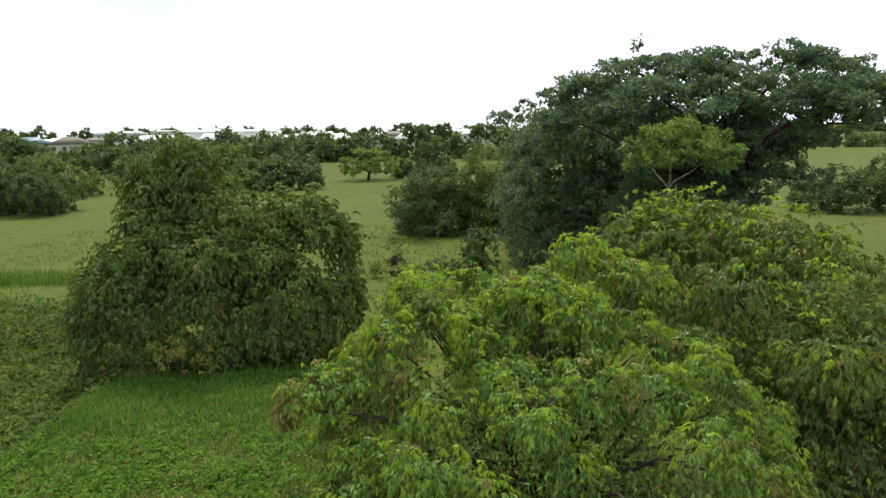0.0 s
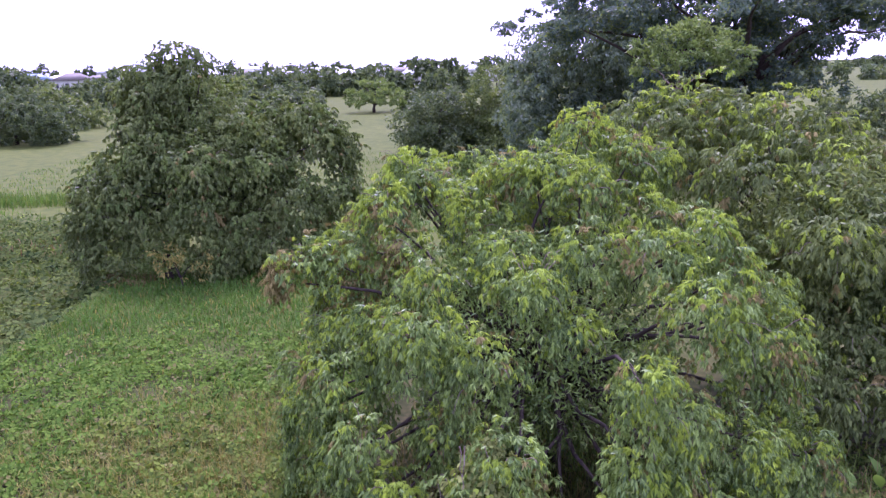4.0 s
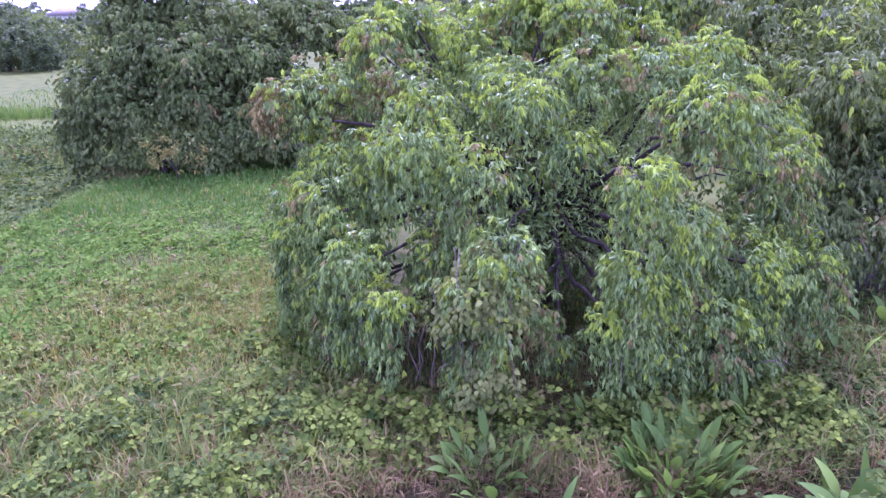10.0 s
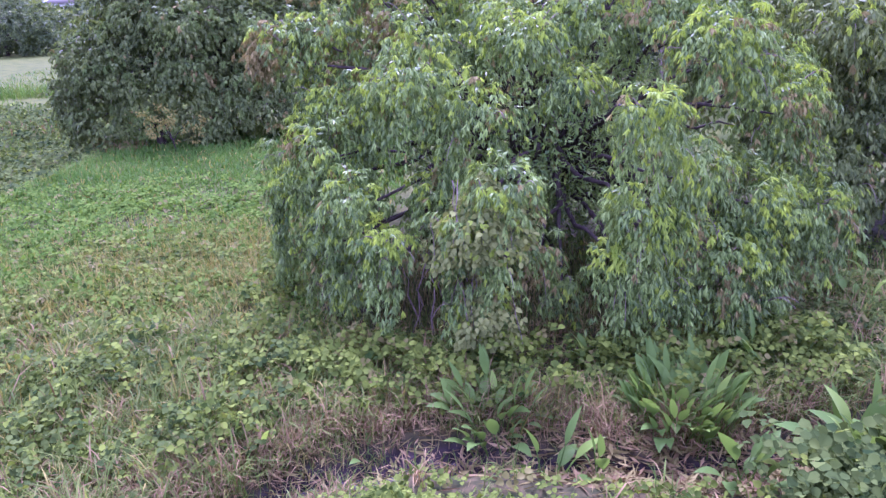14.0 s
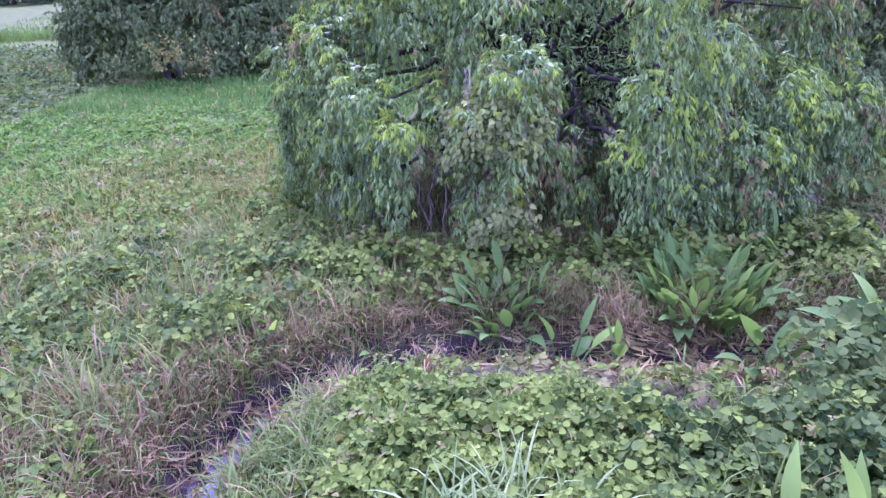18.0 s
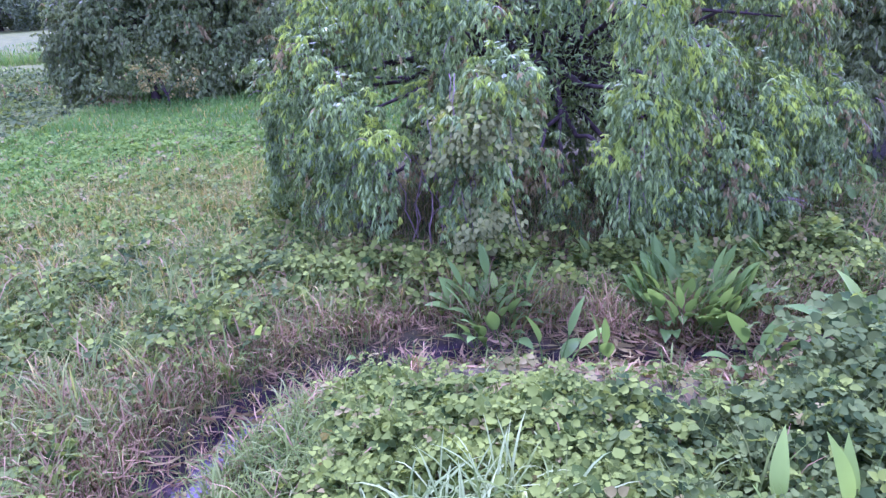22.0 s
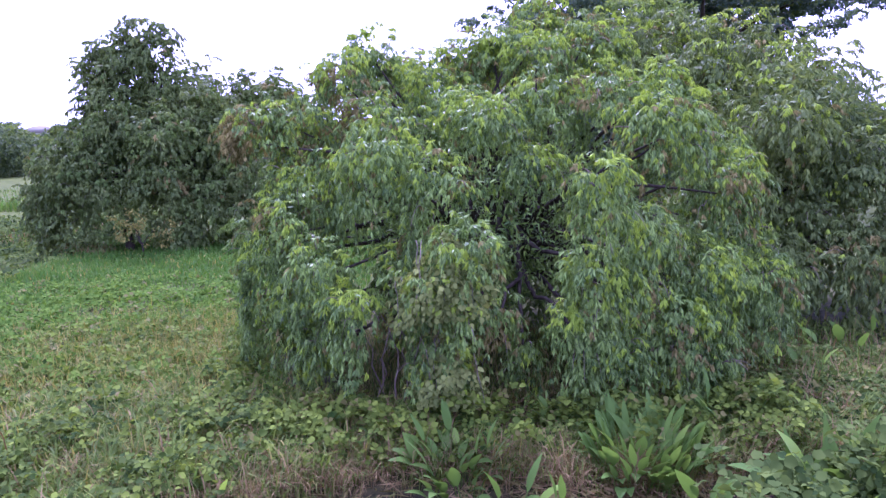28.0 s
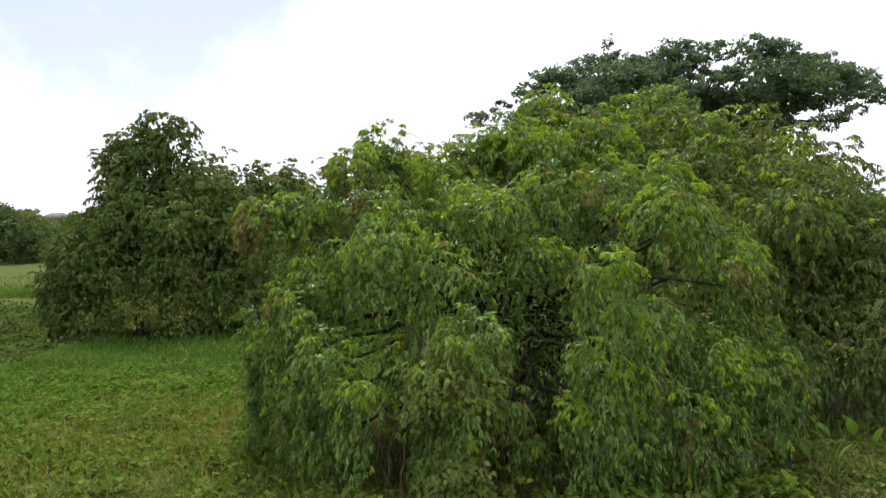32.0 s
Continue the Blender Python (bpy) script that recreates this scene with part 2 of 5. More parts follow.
M_GROUND = ground_material()
M_WATER = bpy.data.materials.new("ditch_water")
M_WATER.use_nodes = True
_p = M_WATER.node_tree.nodes["Principled BSDF"]
_p.inputs["Base Color"].default_value = (0.060, 0.057, 0.056, 1)
_p.inputs["Roughness"].default_value = 0.14
_p.inputs["Specular IOR Level"].default_value = 0.6
_t, _b = M_WATER.node_tree.nodes.new("ShaderNodeTexNoise"), M_WATER.node_tree.nodes.new("ShaderNodeBump")
_t.inputs["Scale"].default_value, _b.inputs["Strength"].default_value, _b.inputs["Distance"].default_value = 16.0, 0.8, 0.03
M_WATER.node_tree.links.new(_t.outputs["Fac"], _b.inputs["Height"])
M_WATER.node_tree.links.new(_b.outputs["Normal"], _p.inputs["Normal"])


# ---------- mesh helpers ----------
def unit(v):
    return v / np.maximum(np.linalg.norm(v, axis=-1, keepdims=True), 1e-9)


def mesh_of(name, verts, faces, mats, slots=None):
    """A mesh from numpy arrays: verts (n, 3); faces (m, k) or a list of such arrays."""
    groups = faces if isinstance(faces, list) else [faces]
    me = bpy.data.meshes.new(name)
    idx = np.concatenate([f.ravel() for f in groups])
    size = np.concatenate([np.full(len(f), f.shape[1]) for f in groups])
    me.vertices.add(len(verts))
    me.vertices.foreach_set("co", np.asarray(verts, np.float32).ravel())
    me.loops.add(len(idx))
    me.loops.foreach_set("vertex_index", idx.astype(np.int32))
    me.polygons.add(len(size))
    me.polygons.foreach_set("loop_start", (np.cumsum(size) - size).astype(np.int32))
    for m in mats:
        me.materials.append(m)
    if slots is not None:
        me.polygons.foreach_set("material_index", np.asarray(slots, np.int32))
    me.update(calc_edges=True)
    return me


def part(name, me, parent=None, label=""):
    ob = new(name, me)
    if parent is not None:
        ob.parent = parent
        ob.matrix_parent_inverse = Matrix.Translation(-parent.location)
    return tagged(ob, label) if label else ob


def thing(name, place, label, category, group="", kind=""):
    ob = new(name)
    ob.location = place
    ob.empty_display_size = 0.2
    return tagged(ob, label, category, group, kind)


def slim_leaves(name, P, D, L, W, mats, slots, rng, face=None):
    """Lance-shaped leaves, folded along the midrib."""
    k = len(P)
    up = rng.normal(size=(k, 3)) + np.array([0, -0.5, 1.0]) if face is None else 0.5 * rng.normal(size=(k, 3)) + face
    S = unit(np.cross(D, up))
    N = np.cross(S, D)
    L, W = L[:, None], W[:, None]
    mid = P + D * L * 0.42 + N * W * 0.22
    tip = P + D * L - N * L * 0.10
    V = np.stack([P, mid + S * W * 0.5 - N * W * 0.3, tip, mid - S * W * 0.5 - N * W * 0.3], 1).reshape(-1, 3)
    a = np.arange(k)[:, None] * 4
    F = np.concatenate([a + np.array([0, 1, 2]), a + np.array([0, 2, 3])], 1).reshape(-1, 3)
    return mesh_of(name, V, F, mats, np.repeat(slots, 2))


def broad_leaves(name, P, D, N, L, W, mats, slots, simple=False):
    """Heart-shaped leaves of two faces on each side of a fold."""
    k = len(P)
    S = unit(np.cross(D, N))
    N = np.cross(S, D)
    L, W = L[:, None], W[:, None]
    b = P
    if simple:
        V = np.stack([b, b + D * L * 0.4 + S * W * 0.52 + N * W * 0.1, b + D * L, b + D * L * 0.4 - S * W * 0.52 + N * W * 0.1], 1).reshape(-1, 3)
        a = np.arange(k)[:, None] * 4
        return mesh_of(name, V, np.concatenate([a + np.array([0, 1, 2]), a + np.array([0, 2, 3])], 1).reshape(-1, 3), mats, np.repeat(slots, 2))
    V = np.stack([b, b + D * L * 0.12 + S * W * 0.42 + N * W * 0.10, b + D * L * 0.5 + S * W * 0.5 + N * W * 0.13,
                  b + D * L - N * L * 0.08, b + D * L * 0.5 - S * W * 0.5 + N * W * 0.13, b + D * L * 0.12 - S * W * 0.42 + N * W * 0.10], 1).reshape(-1, 3)
    a = np.arange(k)[:, None] * 6
    F = np.concatenate([a + np.array([0, 1, 2, 3]), a + np.array([0, 3, 4, 5])], 1).reshape(-1, 4)
    return mesh_of(name, V, F, mats, np.repeat(slots, 2))


def blades(name, P, H, W, lean, mats, slots, rng, segs=2):
    """Grass blades that rise, bend over and taper."""
    k = len(P)
    az = rng.uniform(0, 2 * np.pi, k)
    d = np.stack([np.cos(az), np.sin(az), np.zeros(k)], 1)
    s = np.stack([-np.sin(az), np.cos(az), np.zeros(k)], 1)
    z = np.array([0, 0, 1.0])
    H, W, lean = H[:, None], W[:, None], lean[:, None]
    rows, mid = [], P
    for i in range(segs + 1):
        u = i / (segs + 1)
        w = W * (0.4 + 0.6 * u) * (1 - u ** 3) * 0.55
        rows += [mid - s * w, mid + s * w]
        a = 0.12 * lean + 1.75 * lean * ((i + 0.5) / (segs + 1)) ** 1.3
        mid = mid + (z * np.cos(a) + d * np.sin(a)) * H / (segs + 1)
    V = np.stack(rows + [mid], 1).reshape(-1, 3)
    n = 2 * segs + 3
    a = np.arange(k)[:, None] * n
    F4 = np.concatenate([a + np.array([2 * i, 2 * i + 1, 2 * i + 3, 2 * i + 2]) for i in range(segs)], 1).reshape(-1, 4)
    F3 = a + np.array([2 * segs, 2 * segs + 1, 2 * segs + 2])
    return mesh_of(name, V, [F4, F3], mats, np.concatenate([np.repeat(slots, segs), slots]))


def tube_arrays(pts, radii, sides=6):
    pts, radii = np.asarray(pts, float), np.asarray(radii, float)
    n = len(pts)
    t = unit(np.gradient(pts, axis=0))
    ref = np.where(np.abs(t[:, 2:3]) > 0.9, np.array([[1.0, 0, 0]]), np.array([[0, 0, 1.0]]))
    a = unit(np.cross(t, ref))
    b = np.cross(t, a)
    ang = np.linspace(0, 2 * np.pi, sides, endpoint=False)
    V = (pts[:, None] + radii[:, None, None] * (np.cos(ang)[None, :, None] * a[:, None] + np.sin(ang)[None, :, None] * b[:, None])).reshape(-1, 3)
    F = []
    for i in range(n - 1):
        for j in range(sides):
            F.append((i * sides + j, i * sides + (j + 1) % sides, (i + 1) * sides + (j + 1) % sides, (i + 1) * sides + j))
    return V, np.array(F)


def tubes(name, lines, mat):
    """Several tapered tubes (points, radii, sides) as one mesh."""
    Vs, Fs, o = [], [], 0
    for pts, radii, sides in lines:
        V, F = tube_arrays(pts, radii, sides)
        Vs.append(V)
        Fs.append(F + o)
        o += len(V)
    return mesh_of(name, np.concatenate(Vs), np.concatenate(Fs), [mat])


def bent(a, b, rise, rng, steps=7, wob=0.05):
    """A wavering line from a to b that arches by rise."""
    a, b = np.asarray(a, float), np.asarray(b, float)
    s = np.linspace(0, 1, steps)[:, None]
    w = np.cumsum(rng.normal(size=(steps, 3)), 0) * wob * np.linalg.norm(b - a) / steps
    w -= w[-1] * s
    return a + (b - a) * s + np.array([0, 0, 1.0]) * rise * np.sin(np.pi * s) + w * np.sin(np.pi * s)


# ---------- ground ----------
CHANNEL = np.array([(-3.1, -9.5), (-2.45, 1.0), (-2.0, 3.6), (-1.93, 4.7), (-1.86, 5.3), (-1.5, 5.9), (-0.92, 6.45), (-0.3, 6.66), (0.45, 6.66), (1.25, 6.5), (2.1, 6.3), (2.85, 6.3), (3.6, 6.55), (4.6, 6.75), (7.0, 7.1), (14.0, 7.6)])


def step01(v):
    v = np.clip(v, 0, 1)
    return v * v * (3 - 2 * v)


def channel_distance(x, y):
    best = np.full(np.shape(x), 1e9)
    for (x0, y0), (x1, y1) in zip(CHANNEL[:-1], CHANNEL[1:]):
        dx, dy = x1 - x0, y1 - y0
        s = np.clip(((x - x0) * dx + (y - y0) * dy) / (dx * dx + dy * dy), 0, 1)
        best = np.minimum(best, np.hypot(x - x0 - s * dx, y - y0 - s * dy))
    return best


def wave(x, y, k=1.0):
    return (np.sin(x * 1.7 * k + 0.6 * np.sin(y * 1.1 * k)) + np.sin(y * 2.3 * k + 1.3 + 0.8 * np.sin(x * 0.9 * k)) + np.sin((x + y) * 3.1 * k + 2.0) * 0.5) / 2.5


def mound_edge(x):
    return 5.60 - 0.62 * np.exp(-((np.asarray(x) - 1.9) / 1.0) ** 2)


def ground_z(x, y):
    x, y = np.asarray(x, float), np.asarray(y, float)
    z = -0.15 * step01((y - 9) / 15) + 0.035 * wave(x, y) * step01((60 - y) / 40)
    dip = np.exp(-(channel_distance(x, y) / 0.36) ** 2)
    z = z - dip * (0.26 + 0.05 * step01((0.6 - x) / 0.8) + 0.12 * step01((-0.6 - x) / 0.8) + 0.11 * wave(x, y, 4.3) + 0.09 * wave(x, y, 8.0))
    z = z + 0.33 * step01((x + 1.05) / 0.9) * step01((mound_edge(x) - y) / 0.8) * step01((4.3 - x) / 1.2) * (1 + 0.25 * wave(x, y, 1.3))
    z = z - 0.55 * step01((-10.55 - x - 0.3 * np.maximum(0, y - 22.5)) / 1.1) * step01((x + 21) / 6) * step01((y - 8) / 5) * step01((36 - y) / 8)
    return z


def gz(x, y):
    return float(ground_z(x, y))


def axis_steps(inner, outer):
    far = [outer * (1.0 / 1.32) ** i for i in range(40)]
    return [v for v in far if v > inner][::-1]


xs = np.array([-v for v in axis_steps(16, 3000)][::-1] + list(np.arange(-16, 12.01, 0.16)) + axis_steps(12.2, 3000))
ys = np.array([-v for v in axis_steps(10.2, 3000)][::-1] + list(np.arange(-10, 14, 0.15)) + list(np.arange(14, 40, 0.5)) + axis_steps(40.5, 3500))
gx, gy = np.meshgrid(xs, ys)
V = np.stack([gx, gy, ground_z(gx, gy)], -1).reshape(-1, 3)
i0 = (np.arange(len(ys) - 1)[:, None] * len(xs) + np.arange(len(xs) - 1)[None]).reshape(-1, 1)
ground = new("ground", mesh_of("ground", V, np.concatenate([i0, i0 + 1, i0 + 1 + len(xs), i0 + len(xs)], 1), [M_GROUND]))
ground.data.polygons.foreach_set("use_smooth", np.ones(len(ground.data.polygons), bool))
tagged(ground, "overgrown green field with dry and muddy patches", "ground", kind="structure")

# still water in the bottom of the ditch
WET = CHANNEL[:13]
cum = np.concatenate([[0], np.cumsum(np.hypot(*np.diff(WET, axis=0).T))])
q = np.linspace(0, cum[-1], 320)
line = np.stack([np.interp(q, cum, WET[:, 0]), np.interp(q, cum, WET[:, 1])], 1)
for i in range(12):
    line[1:-1] = (line[:-2] + 2 * line[1:-1] + line[2:]) / 4
tan = unit(np.gradient(line, axis=0))
nrm = np.stack([-tan[:, 1], tan[:, 0]], 1)
wl_, wr_ = 0.19 + 0.10 * np.sin(q * 5.1) + 0.05 * np.sin(q * 13.0 + 1), 0.15 + 0.10 * np.sin(q * 4.3 + 2) + 0.05 * np.sin(q * 11.0)
V = np.concatenate([np.stack([*(line + nrm * wl_[:, None]).T, np.full(320, -0.325)], 1), np.stack([*(line - nrm * wr_[:, None]).T, np.full(320, -0.325)], 1)])
wf = np.array([(i, i + 320, i + 321, i + 1) for i in range(319)])
tagged(new("water", mesh_of("water", V, wf, [M_WATER])), "shallow murky water in a muddy ditch", "water", kind="structure")


# ---------- trees ----------
def bough_leaves(top, r, hang, axis, dense, length, young_lit, dry, rng):
    """Leaves and twig lines of one drooping bough: a few lobes of arching shoots, each shoot strung with tassels of hanging leaves."""
    top = np.array(top, float)
    c0 = top - (0, 0, 0.8 * r)
    away = np.array((top[0] - axis[0], top[1] - axis[1], 0.0))
    away = away / max(1.6, np.linalg.norm(away))
    size = length / 0.10
    nodes, whorl = 5, 8
    # shoots of the dome, packed over a lumpy shell
    m = int((8 + 165 * r * r / size ** 2) * dense)
    n = unit(rng.normal(size=(m, 3)) * (1, 1, 0.7) + 0.7 * away + np.array((0, 0, 0.5)))
    swell = 1.0 + 0.3 * np.sin(n[:, 0] * 6.0 + top[0] * 7) * np.sin(n[:, 1] * 5.0 + n[:, 2] * 6.0 + top[1] * 5)
    S = c0 + n * (r * swell * rng.uniform(0.5, 0.92, m))[:, None]
    reach = (r * rng.uniform(0.12, 0.30, m) + 0.06 * size) * np.where(rng.uniform(0, 1, m) < 0.07, 1.9, 1.0)
    lift = rng.uniform(0.15, 0.8, m)
    drop = reach * rng.uniform(0.6, 1.4, m)
    # shoots of the hanging skirt, in cascades
    k = int((4 + 62.0 * r * hang / size ** 2) * dense)
    falls = max(4, int(5 + 7 * r / size))
    fa = math.atan2(away[1], away[0]) + rng.normal(size=falls) * (0.95 if np.linalg.norm(away) > 0.3 else 2.5)
    fl = rng.uniform(0.55, 1.0, falls)
    pick = rng.integers(0, falls, k)
    a = fa[pick] + rng.normal(size=k) * 0.17
    v = rng.uniform(0.0, 1.0, k) * fl[pick]
    out = r * (0.5 + 0.35 * rng.uniform(0, 1, k)) * (0.8 + 0.35 * rng.uniform(0, 1, falls)[pick])
    S2 = np.stack([c0[0] + np.cos(a) * out, c0[1] + np.sin(a) * out, c0[2] + 0.3 * r - hang * 0.85 * v], 1)
    n2 = np.stack([np.cos(a), np.sin(a), np.zeros(k)], 1)
    S, n = np.concatenate([S, S2]), np.concatenate([n, unit(n2 + 0.3 * rng.normal(size=(k, 3)))])
    reach2 = rng.uniform(0.06, 0.20, k) * size
    reach, lift = np.concatenate([reach, reach2]), np.concatenate([lift, rng.uniform(0.0, 0.45, k)])
    drop = np.concatenate([drop, reach2 * 0.6 + rng.uniform(0.12, 0.30, k) * size])
    m += k
    go = unit(n * (1, 1, 0.35)) + np.array((0, 0, 1.0)) * lift[:, None]
    high = np.clip((S[:, 2] - c0[2]) / r + 0.55, 0.1, 1.5)
    # dry and young shoots stand in clusters; extra light ones paint sunlit bough tops
    wither = np.sin(S[:, 0] * 2.9 + S[:, 2] * 1.7) * np.sin(S[:, 1] * 2.3 - S[:, 2] * 2.6 + 1.0)
    flush = np.sin(S[:, 0] * 5.3 + S[:, 1] * 2.0) * np.sin(S[:, 2] * 5.9 + S[:, 0] * 2.7)
    tone = np.where(rng.uniform(0, 1, m) < dry * np.clip(0.35 + 2.6 * wither, 0.1, 2.6), 2, np.where(rng.uniform(0, 1, m) < 2.6 * young_lit * np.clip(high - 0.35, 0.06, 1.0) * np.clip(0.7 + 1.8 * flush, 0.15, 2.4), 1, 0))
    # tassels along each shoot
    u = np.clip(np.linspace(0.28, 1.0, nodes)[None] + rng.normal(size=(m, nodes)) * 0.06, 0.1, 1.05)
    side = unit(np.cross(go, (0, 0, 1.0)))
    Q = S[:, None] + go[:, None] * (reach[:, None] * u)[..., None] + side[:, None] * (rng.normal(size=u.shape) * 0.07 * size)[..., None]
    Q[..., 2] -= drop[:, None] * u ** 2.2
    T = unit(go[:, None] * reach[:, None, None] - np.array((0, 0, 1.0)) * (2.2 * drop[:, None] * u ** 1.2)[..., None])
    # leaves of each tassel splay from its node and hang
    az = rng.uniform(0, 2 * np.pi, (m, nodes, whorl))
    splay = rng.uniform(0.15, 0.85, (m, nodes, whorl))
    fall = (-0.8 + 0.75 * np.clip(n[:, 2], 0, 1)[:, None] * (1.15 - u))[..., None] + 0 * az
    D = np.stack([np.cos(az) * splay, np.sin(az) * splay, fall], -1) + 0.45 * T[:, :, None] + 0.12 * rng.normal(size=az.shape + (3,))
    P = np.repeat(Q[:, :, None], whorl, 2) + T[:, :, None] * (rng.uniform(-0.5, 0.5, az.shape) * 0.055 * size)[..., None]
    slots = np.repeat(np.repeat(tone[:, None, None], nodes, 1), whorl, 2)
    swap, far = rng.uniform(0, 1, (m, nodes, 1)), u[..., None]
    slots = np.where((slots == 1) & (swap < 0.75 - 0.8 * far), 0, np.where((slots == 0) & (swap < 0.05 * far), 1, np.where((slots == 0) & (swap > 0.985), 2, slots)))
    face = np.repeat(np.repeat(unit(n + (0, 0, 0.5))[:, None, None], nodes, 1), whorl, 2).reshape(-1, 3)
    P, D, slots = P.reshape(-1, 3), unit(D.reshape(-1, 3)), slots.ravel()
    L = length * np.repeat(rng.uniform(0.7, 1.15, m * nodes), whorl) * rng.uniform(0.7, 1.2, len(P))
    keep = P[:, 2] > ground_z(P[:, 0], P[:, 1]) + 0.14
    lines = []
    s = np.linspace(0, 1, 6)[:, None]
    for j, i in enumerate(rng.permutation(m)[:20]):
        # a few bare twigs arch out beyond the leaves
        bare = 1.9 if j < 4 else 1.0
        arc = S[i] + go[i] * reach[i] * bare * s + np.array((0, 0, 1.0)) * (0.12 * r * (bare - 1.0) * s - drop[i] * bare * s ** 2.2)
        if arc[-1, 2] > 0.1:
            lines.append(np.concatenate([c0[None] * 0.3 + S[i] * 0.7, arc[:-1]]))
    return P[keep], D[keep], L[keep], slots[keep], face[keep], lines


def drooping_tree(name, foot, fork, label, mats, boughs, length, dense, trunk_r, group="", width=0.26, twigs=8, seed=1, inner=16000, slim=0.85):
    """Tree whose boughs hang like umbrellas. boughs: (x, y, z of the top, radius, hang, young and sunlit share, dry
    share).
    """
    rng = np.random.default_rng(seed)
    tree = thing(name, foot, label, "tree", group)
    f = np.array(foot, float)
    k = np.array(fork, float)
    part("trunk", tubes("trunk", [(bent(f - (0, 0, 0.2), k, 0, rng, 7, 0.2), np.linspace(trunk_r, trunk_r * 0.7, 7), 10)], M_BARK), tree)
    for x, y, z, r, hang, young_lit, dry in boughs:
        start = f + (k - f) * rng.uniform(0.55, 1.0)
        end = np.array((x, y, z - 0.75 * r))
        limb = part("limb", tubes("limb", [(bent(start, end, 0.04 * np.linalg.norm(end - start), rng, 8, 0.25), np.linspace(trunk_r * 0.30, 0.012, 8), 6)], M_BARK), tree)
        P, D, L, slots, face, lines = bough_leaves((x, y, z), r * slim, hang * (0.5 if z > 3.3 else 0.95), k, dense * ((0.4 if y < k[1] + 0.8 else 0.42) if z < 3.2 and y > k[1] - 1.2 else 1.0), length, young_lit, dry, rng)
        part("foliage", slim_leaves("foliage", P, D, L, L * width, mats, slots, rng, face), limb)
        for q in lines[:twigs]:
            part("twig", tubes("twig", [(q, np.linspace(0.008, 0.003, 6), 3)], M_TWIG), limb)
    # leaves deep in the crown, round the limbs
    mid = np.mean([q[:3] for q in boughs], 0)
    span = np.std([q[:3] for q in boughs], 0) * np.array((1.15, 1.1, 1.2))
    n = unit(rng.normal(size=(inner, 3)))
    P = mid * (1, 1, 0.75) + n * span * rng.uniform(0.3, 1.0, inner)[:, None] ** 0.5
    P = P[P[:, 2] > 0.25]
    D = unit(rng.normal(size=P.shape) + (0, 0, -0.6))
    L = length * 1.25 * rng.uniform(0.7, 1.2, len(P))
    part("inner_foliage", slim_leaves("inner_foliage", P, D, L, L * width, mats, np.zeros(len(P), int), rng), tree)
    return tree


MATS = [M_LEAF, M_YOUNG_LIT, M_DRYLEAF]
near_boughs = []


def nb(x, y, z, r, hang, young_lit=0.26, dry=0.09):
    high = z > 4.3
    # crown boughs take more light leaves, standing for their sunlit tops
    near_boughs.append((x, y, z + (0.22 * math.sin(len(near_boughs) * 2.4) if high else 0.0), r * (0.78 if high else 1.0), hang, young_lit + (0.14 if high else 0.0), dry))


# crown
nb(2.95, 14.0, 5.50, 1.1, 1.40, 0.35)
nb(3.45, 13.2, 5.10, 0.9, 1.40, 0.3)
nb(1.50, 13.6, 5.20, 1.1, 1.40, 0.35)
nb(-0.50, 15.0, 4.70, 1.0, 1.40, 0.3)
nb(-0.78, 11.8, 4.80, 0.95, 1.31, 0.3, 0.12)
nb(0.60, 12.2, 4.75, 1.0, 1.31, 0.35)
nb(2.20, 12.0, 4.85, 1.0, 1.24, 0.3)
nb(3.10, 12.0, 4.75, 1.0, 1.24, 0.3)
nb(0.10, 13.8, 4.75, 1.0, 1.31)
nb(4.00, 12.3, 4.25, 0.9, 1.47)
nb(2.20, 15.6, 4.80, 1.2, 1.94)
nb(3.60, 14.8, 4.60, 1.0, 1.94)
nb(-1.18, 13.4, 4.10, 1.0, 1.86)
# upper front
nb(-2.0, 11.2, 3.95, 0.75, 1.10, 0.2, 0.75)
nb(-1.45, 11.5, 4.1, 0.75, 1.10, 0.2, 0.6)
nb(0.00, 10.7, 3.95, 0.8, 1.36, 0.35, 0.06)
nb(1.24, 10.1, 4.02, 0.75, 1.27, 0.35, 0.06)
nb(2.20, 10.9, 4.30, 0.9, 1.36, 0.4)
nb(4.00, 11.0, 4.05, 0.95, 1.52, 0.3)
nb(3.35, 9.25, 3.95, 0.8, 1.70, 0.4, 0.06)
nb(4.46, 10.2, 3.15, 0.8, 1.70, 0.5)
nb(4.70, 11.4, 3.40, 0.9, 2.21, 0.3)
# lower front
nb(4.25, 9.6, 1.75, 0.75, 1.7, 0.35)
nb(2.40, 8.45, 3.22, 0.55, 2.2, 0.6)
nb(0.81, 8.15, 2.50, 0.6, 1.6, 0.35, 0.04)
nb(0.45, 8.25, 2.05, 0.5, 1.6, 0.15, 0.04)
nb(-1.38, 10.2, 2.75, 0.75, 1.9, 0.25)
nb(-0.98, 9.25, 2.20, 0.65, 1.6, 0.25, 0.04)
nb(-0.20, 9.55, 3.55, 0.7, 1.8, 0.35, 0.04)
nb(0.56, 9.4, 3.28, 0.75, 1.8, 0.35, 0.06)
nb(-1.33, 9.9, 1.60, 0.7, 1.6, 0.2)
nb(-1.88, 10.6, 2.00, 0.65, 2.0, 0.2)
nb(-0.50, 8.65, 1.75, 0.55, 1.1, 0.3)
nb(2.95, 8.9, 2.60, 0.75, 2.4, 0.3, 0.05)
nb(3.80, 9.2, 2.10, 0.8, 2.0, 0.25, 0.06)
